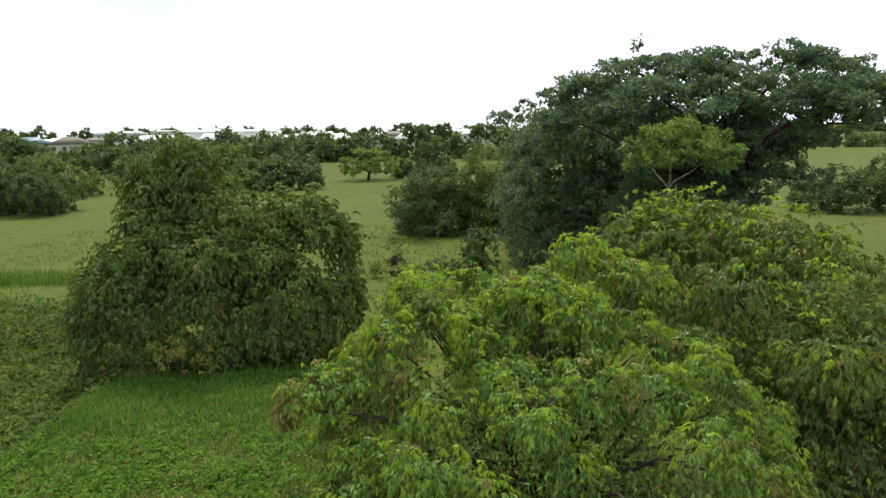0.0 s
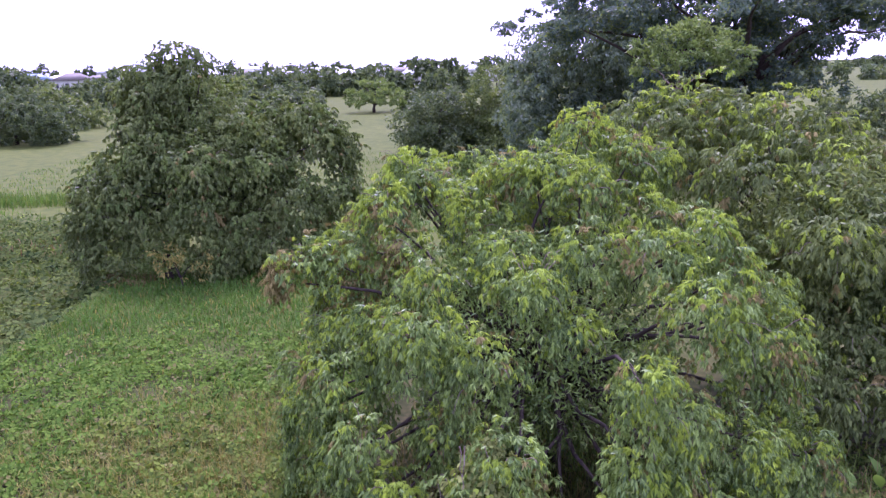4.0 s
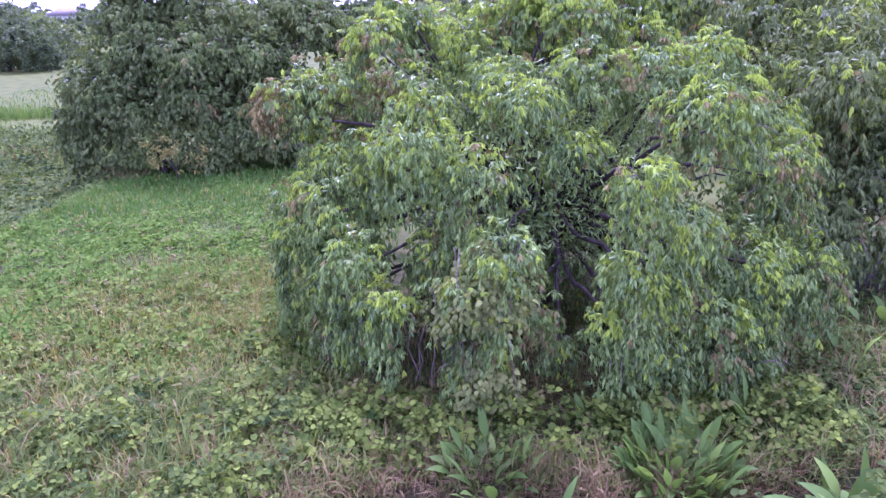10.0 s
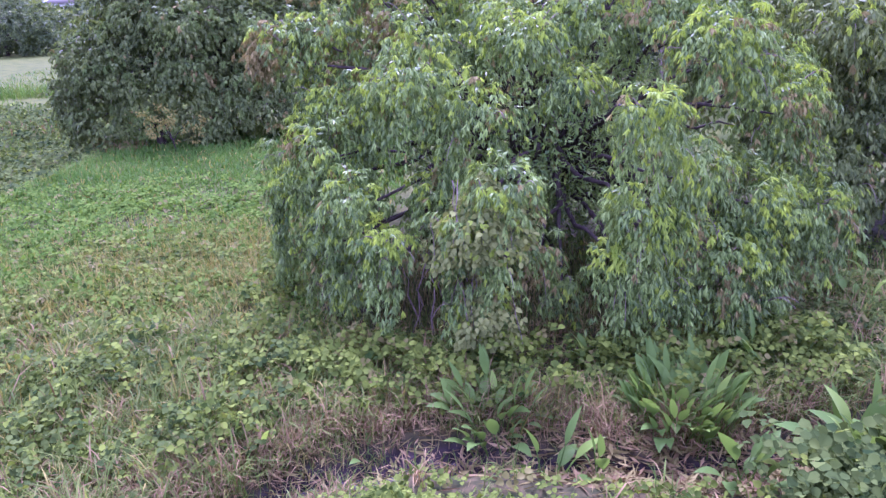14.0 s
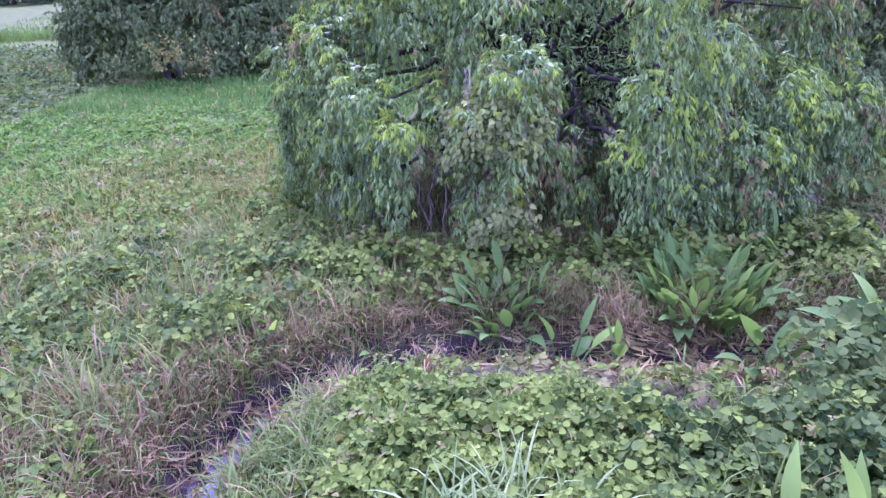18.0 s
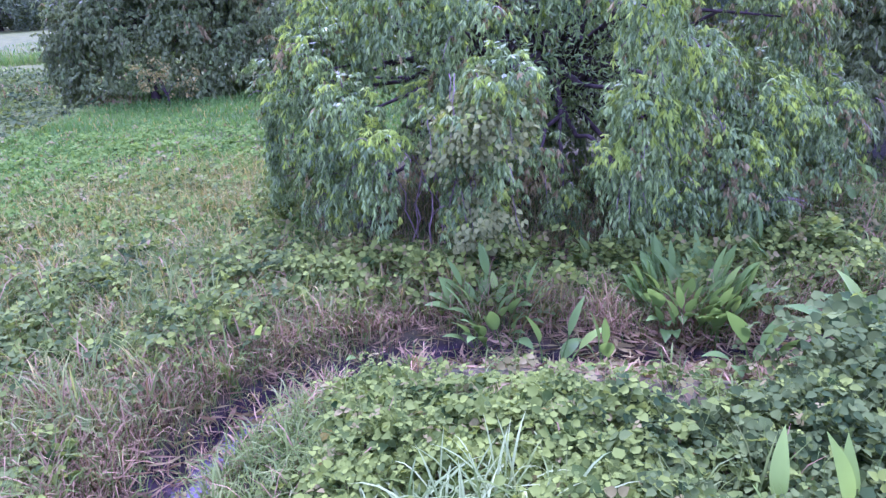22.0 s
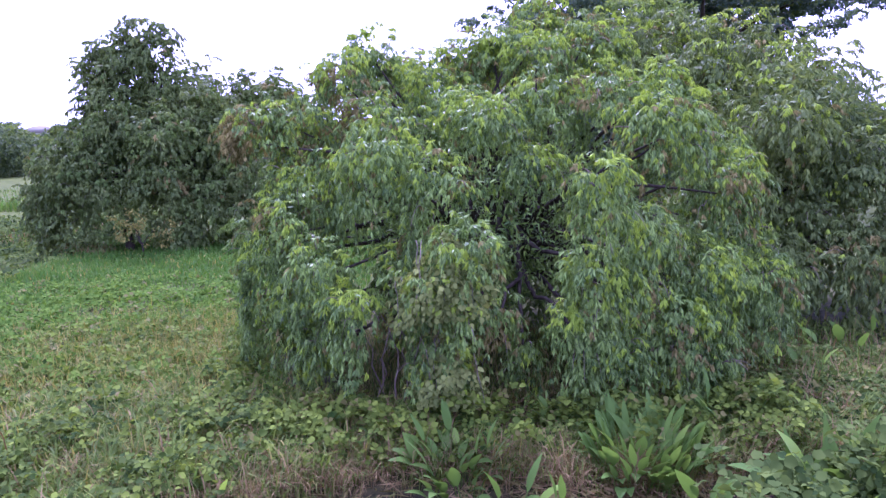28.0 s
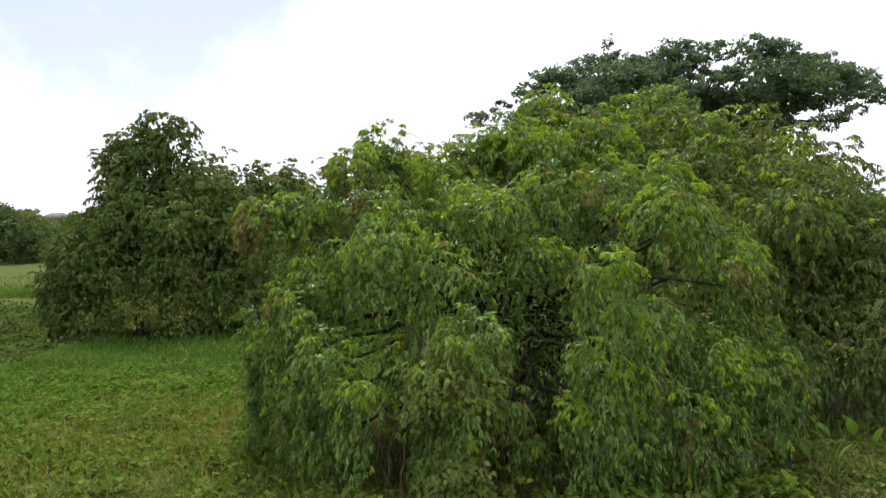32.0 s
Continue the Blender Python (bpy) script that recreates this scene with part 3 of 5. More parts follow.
nb(2.34, 8.4, 2.15, 0.6, 2.0, 0.3)
nb(3.35, 8.7, 1.60, 0.7, 1.5, 0.25)
nb(3.90, 9.2, 1.25, 0.65, 1.2, 0.25)
nb(2.10, 8.35, 1.55, 0.5, 1.4, 0.3)
nb(1.80, 9.9, 3.35, 0.55, 1.0, 0.3, 0.15)
nb(0.1, 9.6, 2.1, 0.65, 1.3, 0.1)
nb(1.0, 11.2, 4.2, 0.9, 1.3, 0.25)
nb(-0.2, 12.6, 4.75, 0.9, 1.3, 0.25)
nb(1.6, 12.6, 5.0, 0.9, 1.3, 0.3)
nb(3.0, 10.6, 4.3, 0.8, 1.3, 0.3)
nb(0.4, 14.6, 4.8, 1.0, 1.5, 0.25)
nb(2.3, 14.6, 5.2, 1.0, 1.5, 0.3)
nb(1.5, 13.4, 1.7, 1.0, 1.6, 0.0)
nb(2.8, 13.0, 1.6, 0.9, 1.5, 0.0)
nb(0.3, 13.0, 1.7, 0.9, 1.6, 0.0)
nb(-1.78, 13.4, 2.4, 1.0, 2.2, 0.05)
nb(-0.78, 15.4, 2.6, 1.1, 2.4, 0.05)
nb(0.80, 16.3, 2.9, 1.2, 2.6, 0.05)
nb(3.00, 16.5, 2.9, 1.2, 2.6, 0.05)
nb(4.50, 15.0, 2.8, 1.1, 2.6, 0.05)
nb(5.10, 13.2, 2.6, 1.0, 2.4, 0.1)
nb(0.40, 11.0, 2.6, 0.9, 2.0, 0.05)
nb(2.80, 10.9, 2.8, 0.9, 2.2, 0.05)
nb(3.90, 11.0, 2.2, 0.9, 1.9, 0.05)
nb(-0.60, 11.4, 2.5, 0.9, 2.0, 0.05)
nb(-1.03, 9.75, 0.95, 0.65, 0.9, 0.15)
nb(-1.93, 10.9, 1.05, 0.7, 0.9, 0.1)
nb(-0.95, 9.6, 1.15, 0.55, 0.9, 0.15)
nb(2.60, 8.55, 1.05, 0.65, 0.9, 0.2)
nb(3.60, 8.75, 0.95, 0.65, 0.9, 0.15)
nb(4.10, 9.4, 0.85, 0.65, 0.8, 0.15)
nb(4.80, 10.2, 1.2, 0.7, 1.1, 0.2)
nb(5.00, 11.0, 2.2, 0.8, 1.8, 0.25)
nb(0.55, 8.4, 1.15, 0.45, 0.9, 0.1, 0.1)
nb(-2.08, 11.6, 2.4, 0.8, 2.0, 0.1)
nb(-0.6, 13.1, 5.15, 0.75, 1.0, 0.25, 0.08)
nb(1.9, 12.8, 4.28, 1.0, 2.0, 0.2)
nb(1.2, 13.0, 4.28, 1.0, 2.0, 0.2)
nb(2.0, 13.4, 4.6, 1.1, 1.5, 0.2)
nb(1.3, 14.4, 4.6, 1.1, 1.6, 0.2)
nb(2.6, 15.0, 4.6, 1.1, 1.8, 0.2)
nb(0.6, 13.3, 4.5, 1.0, 1.5, 0.2)
nb(3.4, 14.2, 4.8, 1.1, 1.6, 0.2)
# low inner boughs added to keep the hollow under the crown dark
nb(1.5, 12.1, 1.3, 0.9, 1.2, 0.0)
nb(2.9, 10.6, 1.3, 0.9, 1.2, 0.0)
nb(0.1, 11.6, 1.3, 0.9, 1.2, 0.0)
nb(0.50, 10.3, 1.6, 0.7, 1.4, 0.0)
nb(1.50, 11.0, 3.0, 0.6, 2.0, 0.0)
nb(1.15, 11.3, 1.6, 0.7, 1.4, 0.0)
nb(1.85, 11.3, 1.5, 0.7, 1.3, 0.0)
nb(1.22, 8.75, 1.45, 0.36, 0.9, 0.1, 0.3)
nb(1.55, 9.0, 0.95, 0.32, 0.6, 0.1, 0.2)
nb(1.7, 12.7, 2.3, 0.9, 1.6, 0.0)
nb(2.3, 14.0, 1.9, 1.1, 1.6, 0.0)
nb(1.3, 14.4, 1.9, 1.1, 1.6, 0.0)
nb(-0.6, 10.4, 3.3, 0.75, 1.5, 0.2)
nb(1.1, 12.9, 5.30, 0.85, 1.2, 0.3)
nb(2.35, 13.1, 5.62, 0.9, 1.2, 0.35)
nb(1.7, 12.5, 5.25, 0.8, 1.2, 0.3)
nb(3.1, 12.9, 5.45, 0.9, 1.2, 0.3)
nb(-0.4, 12.7, 4.95, 0.8, 1.1, 0.3)
nb(-1.0, 12.0, 3.95, 0.85, 1.6, 0.2, 0.5)
nb(-1.4, 11.6, 3.4, 0.8, 1.5, 0.15, 0.35)
nb(-0.3, 11.6, 4.1, 0.85, 1.4, 0.25, 0.2)
nb(3.85, 10.8, 4.62, 0.6, 0.8, 0.3)
nb(-1.3, 10.9, 3.2, 0.7, 1.3, 0.2, 0.12)
nb(4.72, 9.4, 1.9, 0.65, 1.5, 0.3)
near_tree = drooping_tree("weeping_tree", (1.6, 11.8, 0.0), (1.7, 12.0, 2.2),
                          "broad weeping tree with drooping leaves and yellow-green tips beside a ditch", MATS, near_boughs, 0.092, 1.26, 0.20, "field trees", 0.25, 8, seed=3, slim=0.73)

stems = np.random.default_rng(12)
for i in range(12):
    a0 = (stems.uniform(-0.5, 0.6), stems.uniform(8.95, 9.5), 0.0)
    b0 = (a0[0] + stems.uniform(-0.4, 0.4), a0[1] + stems.uniform(-0.1, 0.5), stems.uniform(0.6, 1.3))
    part("stem", tubes("stem", [(bent(a0, b0, 0.1, stems, 8, 0.5), np.linspace(0.013, 0.005, 8), 5)], M_TWIG), near_tree)


def climbing_creeper(place, domes, length, label, seed):
    """Rounded leaves lying like shingles over hanging boughs. domes: (x, y, z of the top, width, fall, leaves)."""
    rng = np.random.default_rng(seed)
    vine = thing("climbing_creeper", place, label, "creeper")
    for x, y, z, w, fall, count in domes:
        a = rng.normal(size=count) * 0.95 - math.pi / 2
        v = rng.uniform(0, 1, count) ** 0.8
        ring = w * np.sin(np.clip(v * 2.1, 0.08, 1.57)) * (1 + 0.16 * np.sin(a * 5 + v * 7)) * rng.uniform(0.86, 1.06, count)
        P = np.stack([x + np.cos(a) * ring, y + np.sin(a) * ring, z - fall * v * rng.uniform(0.85, 1.0, count) - 0.05 * rng.uniform(0, 1, count)], 1)
        N = unit(np.stack([np.cos(a) * v, np.sin(a) * v, 0.9 - 0.55 * v], 1) + 0.42 * rng.normal(size=(count, 3)))
        D = unit(np.stack([np.cos(a) * 0.5, np.sin(a) * 0.5, np.full(count, -0.8)], 1) + 0.5 * rng.normal(size=(count, 3)))
        L = length * rng.uniform(0.6, 1.25, count)
        part("foliage", broad_leaves("foliage", P, D, N, L, 0.72 * L, [M_CLIMB, M_YOUNG_LIT], (rng.uniform(0, 1, count) < 0.06).astype(int)), vine)
        for i in range(4):
            q = x + rng.uniform(-0.7, 0.7) * w
            line = bent((q, y - 0.2 * w, z - 0.1 * fall), (q + rng.uniform(-0.15, 0.15), y - 0.85 * w, z - fall * rng.uniform(0.7, 1.0)), 0.12, rng, 8, 0.2)
            part("vine_stem", tubes("vine_stem", [(line, np.linspace(0.006, 0.003, 8), 4)], M_TWIG), vine)
    return vine


climbing_creeper((0.6, 8.3, 0.0), [(0.60, 8.20, 2.42, 0.52, 0.95, 900), (0.55, 8.25, 1.25, 0.42, 0.85, 620), (0.30, 8.35, 1.95, 0.40, 0.70, 360)], 0.075, "pale green creeper with rounded leaves draped over hanging boughs", 61)

right_boughs = [(6.2, 17.0, 5.6, 1.4, 2.4, 0.16, 0.02), (4.5, 16.6, 5.6, 1.2, 2.4, 0.16, 0.02), (7.2, 16.0, 5.0, 1.2, 2.6, 0.12, 0.03),
                (8.7, 16.0, 4.8, 1.2, 2.8, 0.12, 0.04), (7.15, 13.5, 3.5, 1.0, 2.2, 0.15, 0.02), (6.7, 13.0, 4.0, 1.0, 2.4, 0.2, 0.02),
                (7.1, 13.0, 2.3, 0.9, 2.2, 0.05, 0.02), (8.7, 14.0, 3.7, 1.1, 2.6, 0.12, 0.02), (5.9, 14.8, 4.7, 1.1, 2.4, 0.15, 0.02)]
right_boughs += [(5.5, 17.2, 5.75, 1.2, 2.4, 0.3, 0.0), (6.9, 16.7, 5.55, 1.2, 2.4, 0.3, 0.0), (7.9, 16.2, 5.2, 1.1, 2.4, 0.12, 0.02), (5.0, 16.2, 5.0, 1.1, 2.6, 0.2, 0.0)]
right_boughs += [(8.0, 12.6, 1.9, 0.9, 2.0, 0.04, 0.02), (9.3, 13.0, 3.0, 1.0, 2.6, 0.1, 0.05), (10.2, 14.8, 4.0, 1.2, 3.2, 0.1, 0.08),
                 (6.3, 12.5, 1.7, 0.8, 1.7, 0.04, 0.0), (5.6, 15.8, 3.6, 1.1, 3.2, 0.1, 0.0), (11.2, 15.5, 4.4, 1.2, 3.6, 0.1, 0.1), (7.6, 14.8, 4.6, 1.1, 2.5, 0.2, 0.02)]
right_boughs += [(6.5, 12.3, 1.5, 0.9, 1.5, 0.0, 0.0), (7.5, 12.0, 1.6, 0.9, 1.6, 0.0, 0.03), (8.6, 12.2, 1.8, 0.9, 1.8, 0.0, 0.03), (9.8, 12.8, 2.0, 1.0, 2.0, 0.0, 0.05), (6.0, 13.2, 2.8, 1.0, 2.4, 0.05, 0.0), (8.0, 12.9, 3.0, 1.0, 2.4, 0.05, 0.02)]
right_boughs = [(x, y, z + (0.32 if z > 4.4 else 0.1), r, h, 0.9 * a, b) for x, y, z, r, h, a, b in right_boughs]
# the lighter leaf tone paints this tree's sunlit tops too
drooping_tree("weeping_tree", (7.6, 15.2, 0.0), (7.6, 15.3, 2.2), "dark green weeping tree standing close behind another", [M_MID, M_YOUNG_LIT, M_DRYLEAF],
              right_boughs, 0.125, 0.9, 0.18, "field trees", 0.30, 4, seed=4, slim=0.9)

left_boughs = [(-8.9, 27.0, 7.0, 0.9, 2.4, 0.02, 0.0), (-10.4, 27.0, 6.4, 1.0, 2.6, 0.02, 0.0), (-7.8, 27.5, 5.9, 1.2, 2.6, 0.05, 0.0), (-11.5, 25.5, 3.4, 1.1, 3.2, 0.03, 0.0),
               (-6.7, 28.0, 4.8, 1.3, 3.0, 0.05, 0.0), (-5.8, 28.0, 5.6, 1.2, 3.0, 0.08, 0.03), (-4.3, 27.5, 4.6, 1.2, 3.4, 0.05, 0.0), (-4.0, 26.6, 3.2, 1.1, 3.0, 0.1, 0.0),
               (-9.5, 25.5, 4.5, 1.2, 2.2, 0.05, 0.02), (-8.1, 25.0, 4.3, 1.2, 2.8, 0.1, 0.02), (-11.1, 26.2, 4.1, 1.1, 3.2, 0.03, 0.0), (-8.1, 24.8, 3.0, 1.1, 2.4, 0.08, 0.1)]
left_boughs += [(-10.0, 26.5, 5.5, 1.3, 3.0, 0.03, 0.0), (-6.4, 26.0, 4.2, 1.3, 3.0, 0.12, 0.02), (-5.2, 25.6, 3.0, 1.2, 2.8, 0.08, 0.0), (-10.6, 25.0, 3.0, 1.1, 1.6, 0.03, 0.0),
                (-6.8, 25.0, 2.2, 1.0, 2.0, 0.05, 0.02), (-11.9, 25.3, 2.2, 0.9, 2.0, 0.02, 0.0), (-7.5, 26.5, 5.2, 1.2, 2.6, 0.06, 0.0), (-4.6, 25.6, 1.6, 0.9, 1.6, 0.05, 0.0)]
left_boughs += [(-9.3, 27.2, 5.6, 1.3, 2.6, 0.05, 0.0), (-7.0, 27.2, 5.1, 1.3, 2.6, 0.08, 0.0), (-8.3, 26.6, 5.9, 1.0, 2.4, 0.05, 0.0), (-9.7, 26.9, 6.7, 0.9, 2.0, 0.02, 0.0)]
left_boughs += [(-10.5, 28.5, 2.4, 1.4, 2.4, 0.0, 0.0), (-8.0, 29.0, 2.6, 1.4, 2.5, 0.0, 0.0), (-5.5, 28.6, 2.4, 1.4, 2.4, 0.0, 0.0)]
left_boughs += [(-11.2, 24.9, 1.5, 1.0, 1.5, 0.02, 0.0), (-5.6, 25.2, 1.5, 1.0, 1.5, 0.03, 0.0), (-7.6, 24.9, 1.2, 1.0, 1.2, 0.03, 0.0),
                (-11.9, 25.8, 1.4, 0.9, 1.4, 0.02, 0.0), (-3.9, 26.4, 1.6, 1.0, 1.6, 0.05, 0.0)]
left_boughs += [(-9.1, 27.0, 7.45, 0.75, 1.4, 0.03, 0.0), (-8.5, 27.1, 7.3, 0.65, 1.4, 0.03, 0.0), (-10.2, 27.0, 7.0, 0.7, 1.4, 0.03, 0.0), (-9.6, 26.6, 6.4, 0.8, 1.4, 0.03, 0.0)]
left_boughs += [(-5.0, 27.2, 5.45, 1.0, 2.4, 0.06, 0.02), (-6.3, 27.2, 5.25, 0.9, 2.4, 0.06, 0.0), (-4.4, 26.9, 4.9, 1.0, 2.6, 0.06, 0.0)]
left_boughs += [(-4.2, 26.2, 2.6, 1.0, 2.4, 0.05, 0.0), (-5.0, 25.9, 2.2, 1.0, 2.0, 0.05, 0.0), (-3.8, 27.0, 2.2, 1.0, 2.0, 0.04, 0.0)]
left_boughs += [(-10.5, 25.3, 3.5, 1.0, 2.8, 0.04, 0.0), (-9.7, 24.9, 2.5, 0.9, 1.8, 0.04, 0.0), (-10.9, 25.0, 2.6, 0.9, 2.2, 0.03, 0.0)]
# bright leaves, thickest on the bough tops, paint in sunlit tufts
left_boughs = [(x, y, z, r, h, 3.5 * a, b) for x, y, z, r, h, a, b in left_boughs]
drooping_tree("weeping_tree", (-8.0, 26.6, -0.15), (-8.0, 26.8, 2.6), "tall dark weeping tree with foliage hanging to the grass", [M_MID, M_BRIGHT, M_DRYLEAF],
              left_boughs, 0.140, 0.98, 0.24, "field trees", 0.40, 3, seed=5, inner=20000, slim=1.0)


def lump_leaves(lumps, density, length, rng, droop=0.5):
    """Leaves over the outer shells of lumps (x, y, z, radius, flatness)."""
    Ps, Ds = [], []
    for x, y, z, r, flat in lumps:
        k = max(30, int(density * r * r))
        c = max(8, int(k / 28))
        cn = unit(rng.normal(size=(c, 3)) + (0, 0, 0.25))
        pick = rng.integers(0, c, k)
        off = unit(rng.normal(size=(k, 3))) * rng.uniform(0.1, 1.0, k)[:, None] ** 0.5
        cw = rng.uniform(0.14, 0.30, c) * r
        n = cn[pick]
        rr = r * rng.uniform(0.55, 1.05, c)[pick]
        Ps.append(np.array((x, y, z)) + n * rr[:, None] * np.array((1, 1, flat)) + off * cw[pick][:, None] * np.array((1, 1, min(1.0, flat * 1.2))))
        Ds.append(unit(n * 0.3 + off * 0.5 + np.array((0, 0, -droop)) + 0.6 * rng.normal(size=(k, 3))))
    return np.concatenate(Ps), np.concatenate(Ds)


def crown_tree(name, foot, lumps, label, category, mats, density, length, trunk_r=0.2, fork=0.45, group="field trees", bright=0.1, droop=0.5, seed=1, limbs=8, width=0.45, bark=None):
    rng = np.random.default_rng(seed)
    tree = thing(name, foot, label, category, group)
    f = np.array(foot, float)
    zs = max(q[2] for q in lumps)
    mid = np.mean([q[:3] for q in lumps], 0)
    k = np.array((f[0] * 0.6 + mid[0] * 0.4, f[1] * 0.6 + mid[1] * 0.4, f[2] + (zs - f[2]) * fork))
    bark = bark or M_BARK
    part("trunk", tubes("trunk", [(bent(f - (0, 0, 0.2), k, 0, rng, 6, 0.2), np.linspace(trunk_r, trunk_r * 0.6, 6), 9)], bark), tree)
    for i in rng.permutation(len(lumps))[:limbs]:
        q = lumps[i]
        part("limb", tubes("limb", [(bent(k - (0, 0, 0.1), q[:3], 0.15 * (q[2] - k[2]), rng, 8, 0.3), np.linspace(trunk_r * 0.5, trunk_r * 0.08, 8), 6)], bark), tree)
    P, D = lump_leaves(lumps, density, length, rng, droop)
    keep = P[:, 2] > ground_z(P[:, 0], P[:, 1]) + 0.05
    P, D = P[keep], D[keep]
    L = length * rng.uniform(0.6, 1.25, len(P))
    part("crown", slim_leaves("crown", P, D, L, L * width, mats, (rng.uniform(0, 1, len(P)) < bright).astype(int), rng), tree)
    return tree


# spreading rain tree with flat tiers of foliage
rt = np.random.default_rng(21)
tiers = []
for i in range(135):
    a, q = rt.uniform(0, 2 * np.pi), math.sqrt(rt.uniform(0, 1))
    x, y = 13.6 + 9.2 * q * math.cos(a), 37.5 + 6.0 * q * math.sin(a)
    edge = 11.2 - 2.4 * q ** 3.0
    tiers.append((x, y, edge - rt.uniform(0, 1) ** 1.5 * 2.2, rt.uniform(0.5, 1.2), rt.uniform(0.25, 0.42)))
for i in range(56):
    tiers.append((rt.uniform(9.5, 15.6), 37 + rt.uniform(-2.5, 2.5), rt.uniform(3.0, 8.6), rt.uniform(0.6, 1.2), 0.5))
for i in range(30):
    tiers.append((rt.uniform(12.5, 18.2), 36.5 + rt.uniform(-1.5, 2.5), rt.uniform(4.9, 7.6), rt.uniform(0.6, 1.1), 0.5))
for i in range(44):
    tiers.append((rt.uniform(7.5, 19.0), 34.5 + rt.uniform(-1.5, 2.0), rt.uniform(6.8, 9.8), rt.uniform(0.5, 1.1), 0.36))
tiers += [(9.4, 37, 11.55, 0.4, 0.8), (3.6, 39, 8.5, 0.8, 0.5), (4.4, 39, 9.0, 0.6, 0.6), (2.9, 39, 8.1, 0.5, 0.5), (21.5, 36, 9.3, 0.8, 0.4), (22.4, 36, 8.6, 0.6, 0.4)]
tiers = [(0.905 * x - 0.2, 0.905 * y, z - 0.45 if z > 8.2 else 7.7 + 0.905 * (z - 7.6), 0.95 * r, flat) for x, y, z, r, flat in tiers]
crown_tree("rain_tree", (12.7, 34.0, -0.15), tiers, "very large spreading rain tree with flat tiers of dark foliage", "tree", [M_RAIN, M_MID], 720, 0.155, 0.32, 0.42, width=0.6, bright=0.2, droop=0.1, seed=6, limbs=44)

# dark creeper-hung trees under its near side
heap = [(rt.uniform(3.8, 15.5), 44.5 + rt.uniform(-2.5, 2), rt.uniform(0.4, 8.4), rt.uniform(0.9, 1.7), 1.1) for i in range(125)]
heap = [q for q in heap if q[2] < 8.6 - 0.75 * max(0, 6.0 - q[0]) - 0.25 * max(0, q[0] - 8)]
crown_tree("creeper_hung_tree", (7.5, 46.0, -0.15), heap, "dark tree covered in hanging creepers", "tree", [M_HUNG, M_MID], 480, 0.22, 0.4, 0.4, width=0.55, bright=0.1, droop=0.9, seed=7)

# bright green tree with a pale trunk
bl = [(8.1, 26, 7.45, 0.7, 0.5), (7.3, 26, 7.3, 0.7, 0.45), (8.9, 26.2, 7.2, 0.75, 0.45), (6.7, 26.2, 6.95, 0.6, 0.45), (9.6, 26.0, 6.75, 0.65, 0.45), (8.4, 25.2, 6.9, 0.8, 0.45), (7.4, 25.4, 6.6, 0.65, 0.45),
      (9.2, 25.5, 6.35, 0.6, 0.45), (8.2, 26.6, 7.6, 0.5, 0.5), (6.9, 26.8, 6.4, 0.6, 0.5)]
crown_tree("young_tree", (7.4, 26.0, -0.15), bl, "slim bright green tree with a pale forked trunk", "tree", [M_BRIGHT, M_MID], 1500, 0.15, 0.07, 0.74, bright=0.3, droop=0.3, seed=8, limbs=4, bark=M_TWIG)


crown_tree("bush", (-8.45, 23.5, -0.1), [(-8.45 + 0.55 * math.cos(i * 2.1), 23.5 + 0.3 * math.sin(i * 2.1), 0.35 + 0.15 * i, 0.5, 0.6) for i in range(6)], "bright green bush at the foot of a dark tree", "bush", [M_YELLOW, M_TALL], 420, 0.11, 0.03, 0.3, seed=44, limbs=5)


def thicket(name, x0, x1, y, top, depth, count, label, mats, seed, density=440, length=0.3, rmax=None, category="tree", bright=0.1):
    """A bushy tree whose crown reaches the ground."""
    r = np.random.default_rng(seed)
    rmax = rmax or top * 0.36
    lumps = []
    for i in range(count):
        u = r.uniform(-1, 1)
        x = (x0 + x1) / 2 + u * (x1 - x0) / 2 * 0.9
        h = top * (1 - 0.45 * abs(u) ** 2.5)
        rad = r.uniform(0.55, 1.0) * rmax
        lumps.append((x, y + r.uniform(-depth, depth) / 2, (0.04 + 0.96 * r.uniform(0.0, 1.0) ** 1.25) * max(h - rad * 0.8, 0.3), rad, 0.85))
    return crown_tree(name, ((x0 + x1) / 2, y, -0.15), lumps, label, category, mats, density, length, 0.2, 0.4, bright=bright, seed=seed, limbs=4)


thicket("bushy_tree", -3.2, 1.8, 57, 6.0, 4, 26, "dark bushy tree at the edge of the field", [M_DARK, M_MID], 31, 520, 0.26, 1.7)
thicket("bushy_tree", 1.0, 5.2, 58, 6.6, 4, 24, "dark bushy tree at the edge of the field", [M_MID, M_DARK], 32, 520, 0.26, 1.7)
thicket("shrub", 4.3, 7.0, 50, 3.0, 2, 10, "low leafy shrub below larger trees", [M_MID, M_BRIGHT], 33, 300, 0.3, category="shrub")
thicket("shrub", -10.2, -8.3, 24.7, 1.5, 1.0, 16, "small bright green shrub at the foot of a tree", [M_BRIGHT, M_MID], 30, 900, 0.14, 0.45, category="shrub")
thicket("shrub", 0.9, 2.7, 37.5, 2.9, 1.6, 30, "dark upright shrub in the meadow", [M_DARK, M_MID], 34, 650, 0.19, 0.6, category="shrub")
thicket("shrub", -3.5, -2.3, 43.5, 1.7, 1, 9, "small dark shrub in the meadow", [M_DARK, M_MID], 35, 500, 0.2, 0.4, category="shrub")
thicket("shrub", -4.5, -1.0, 40.5, 0.9, 1.5, 12, "low weedy shrub in the meadow", [M_MID, M_BRIGHT], 36, 400, 0.2, 0.45, category="shrub")
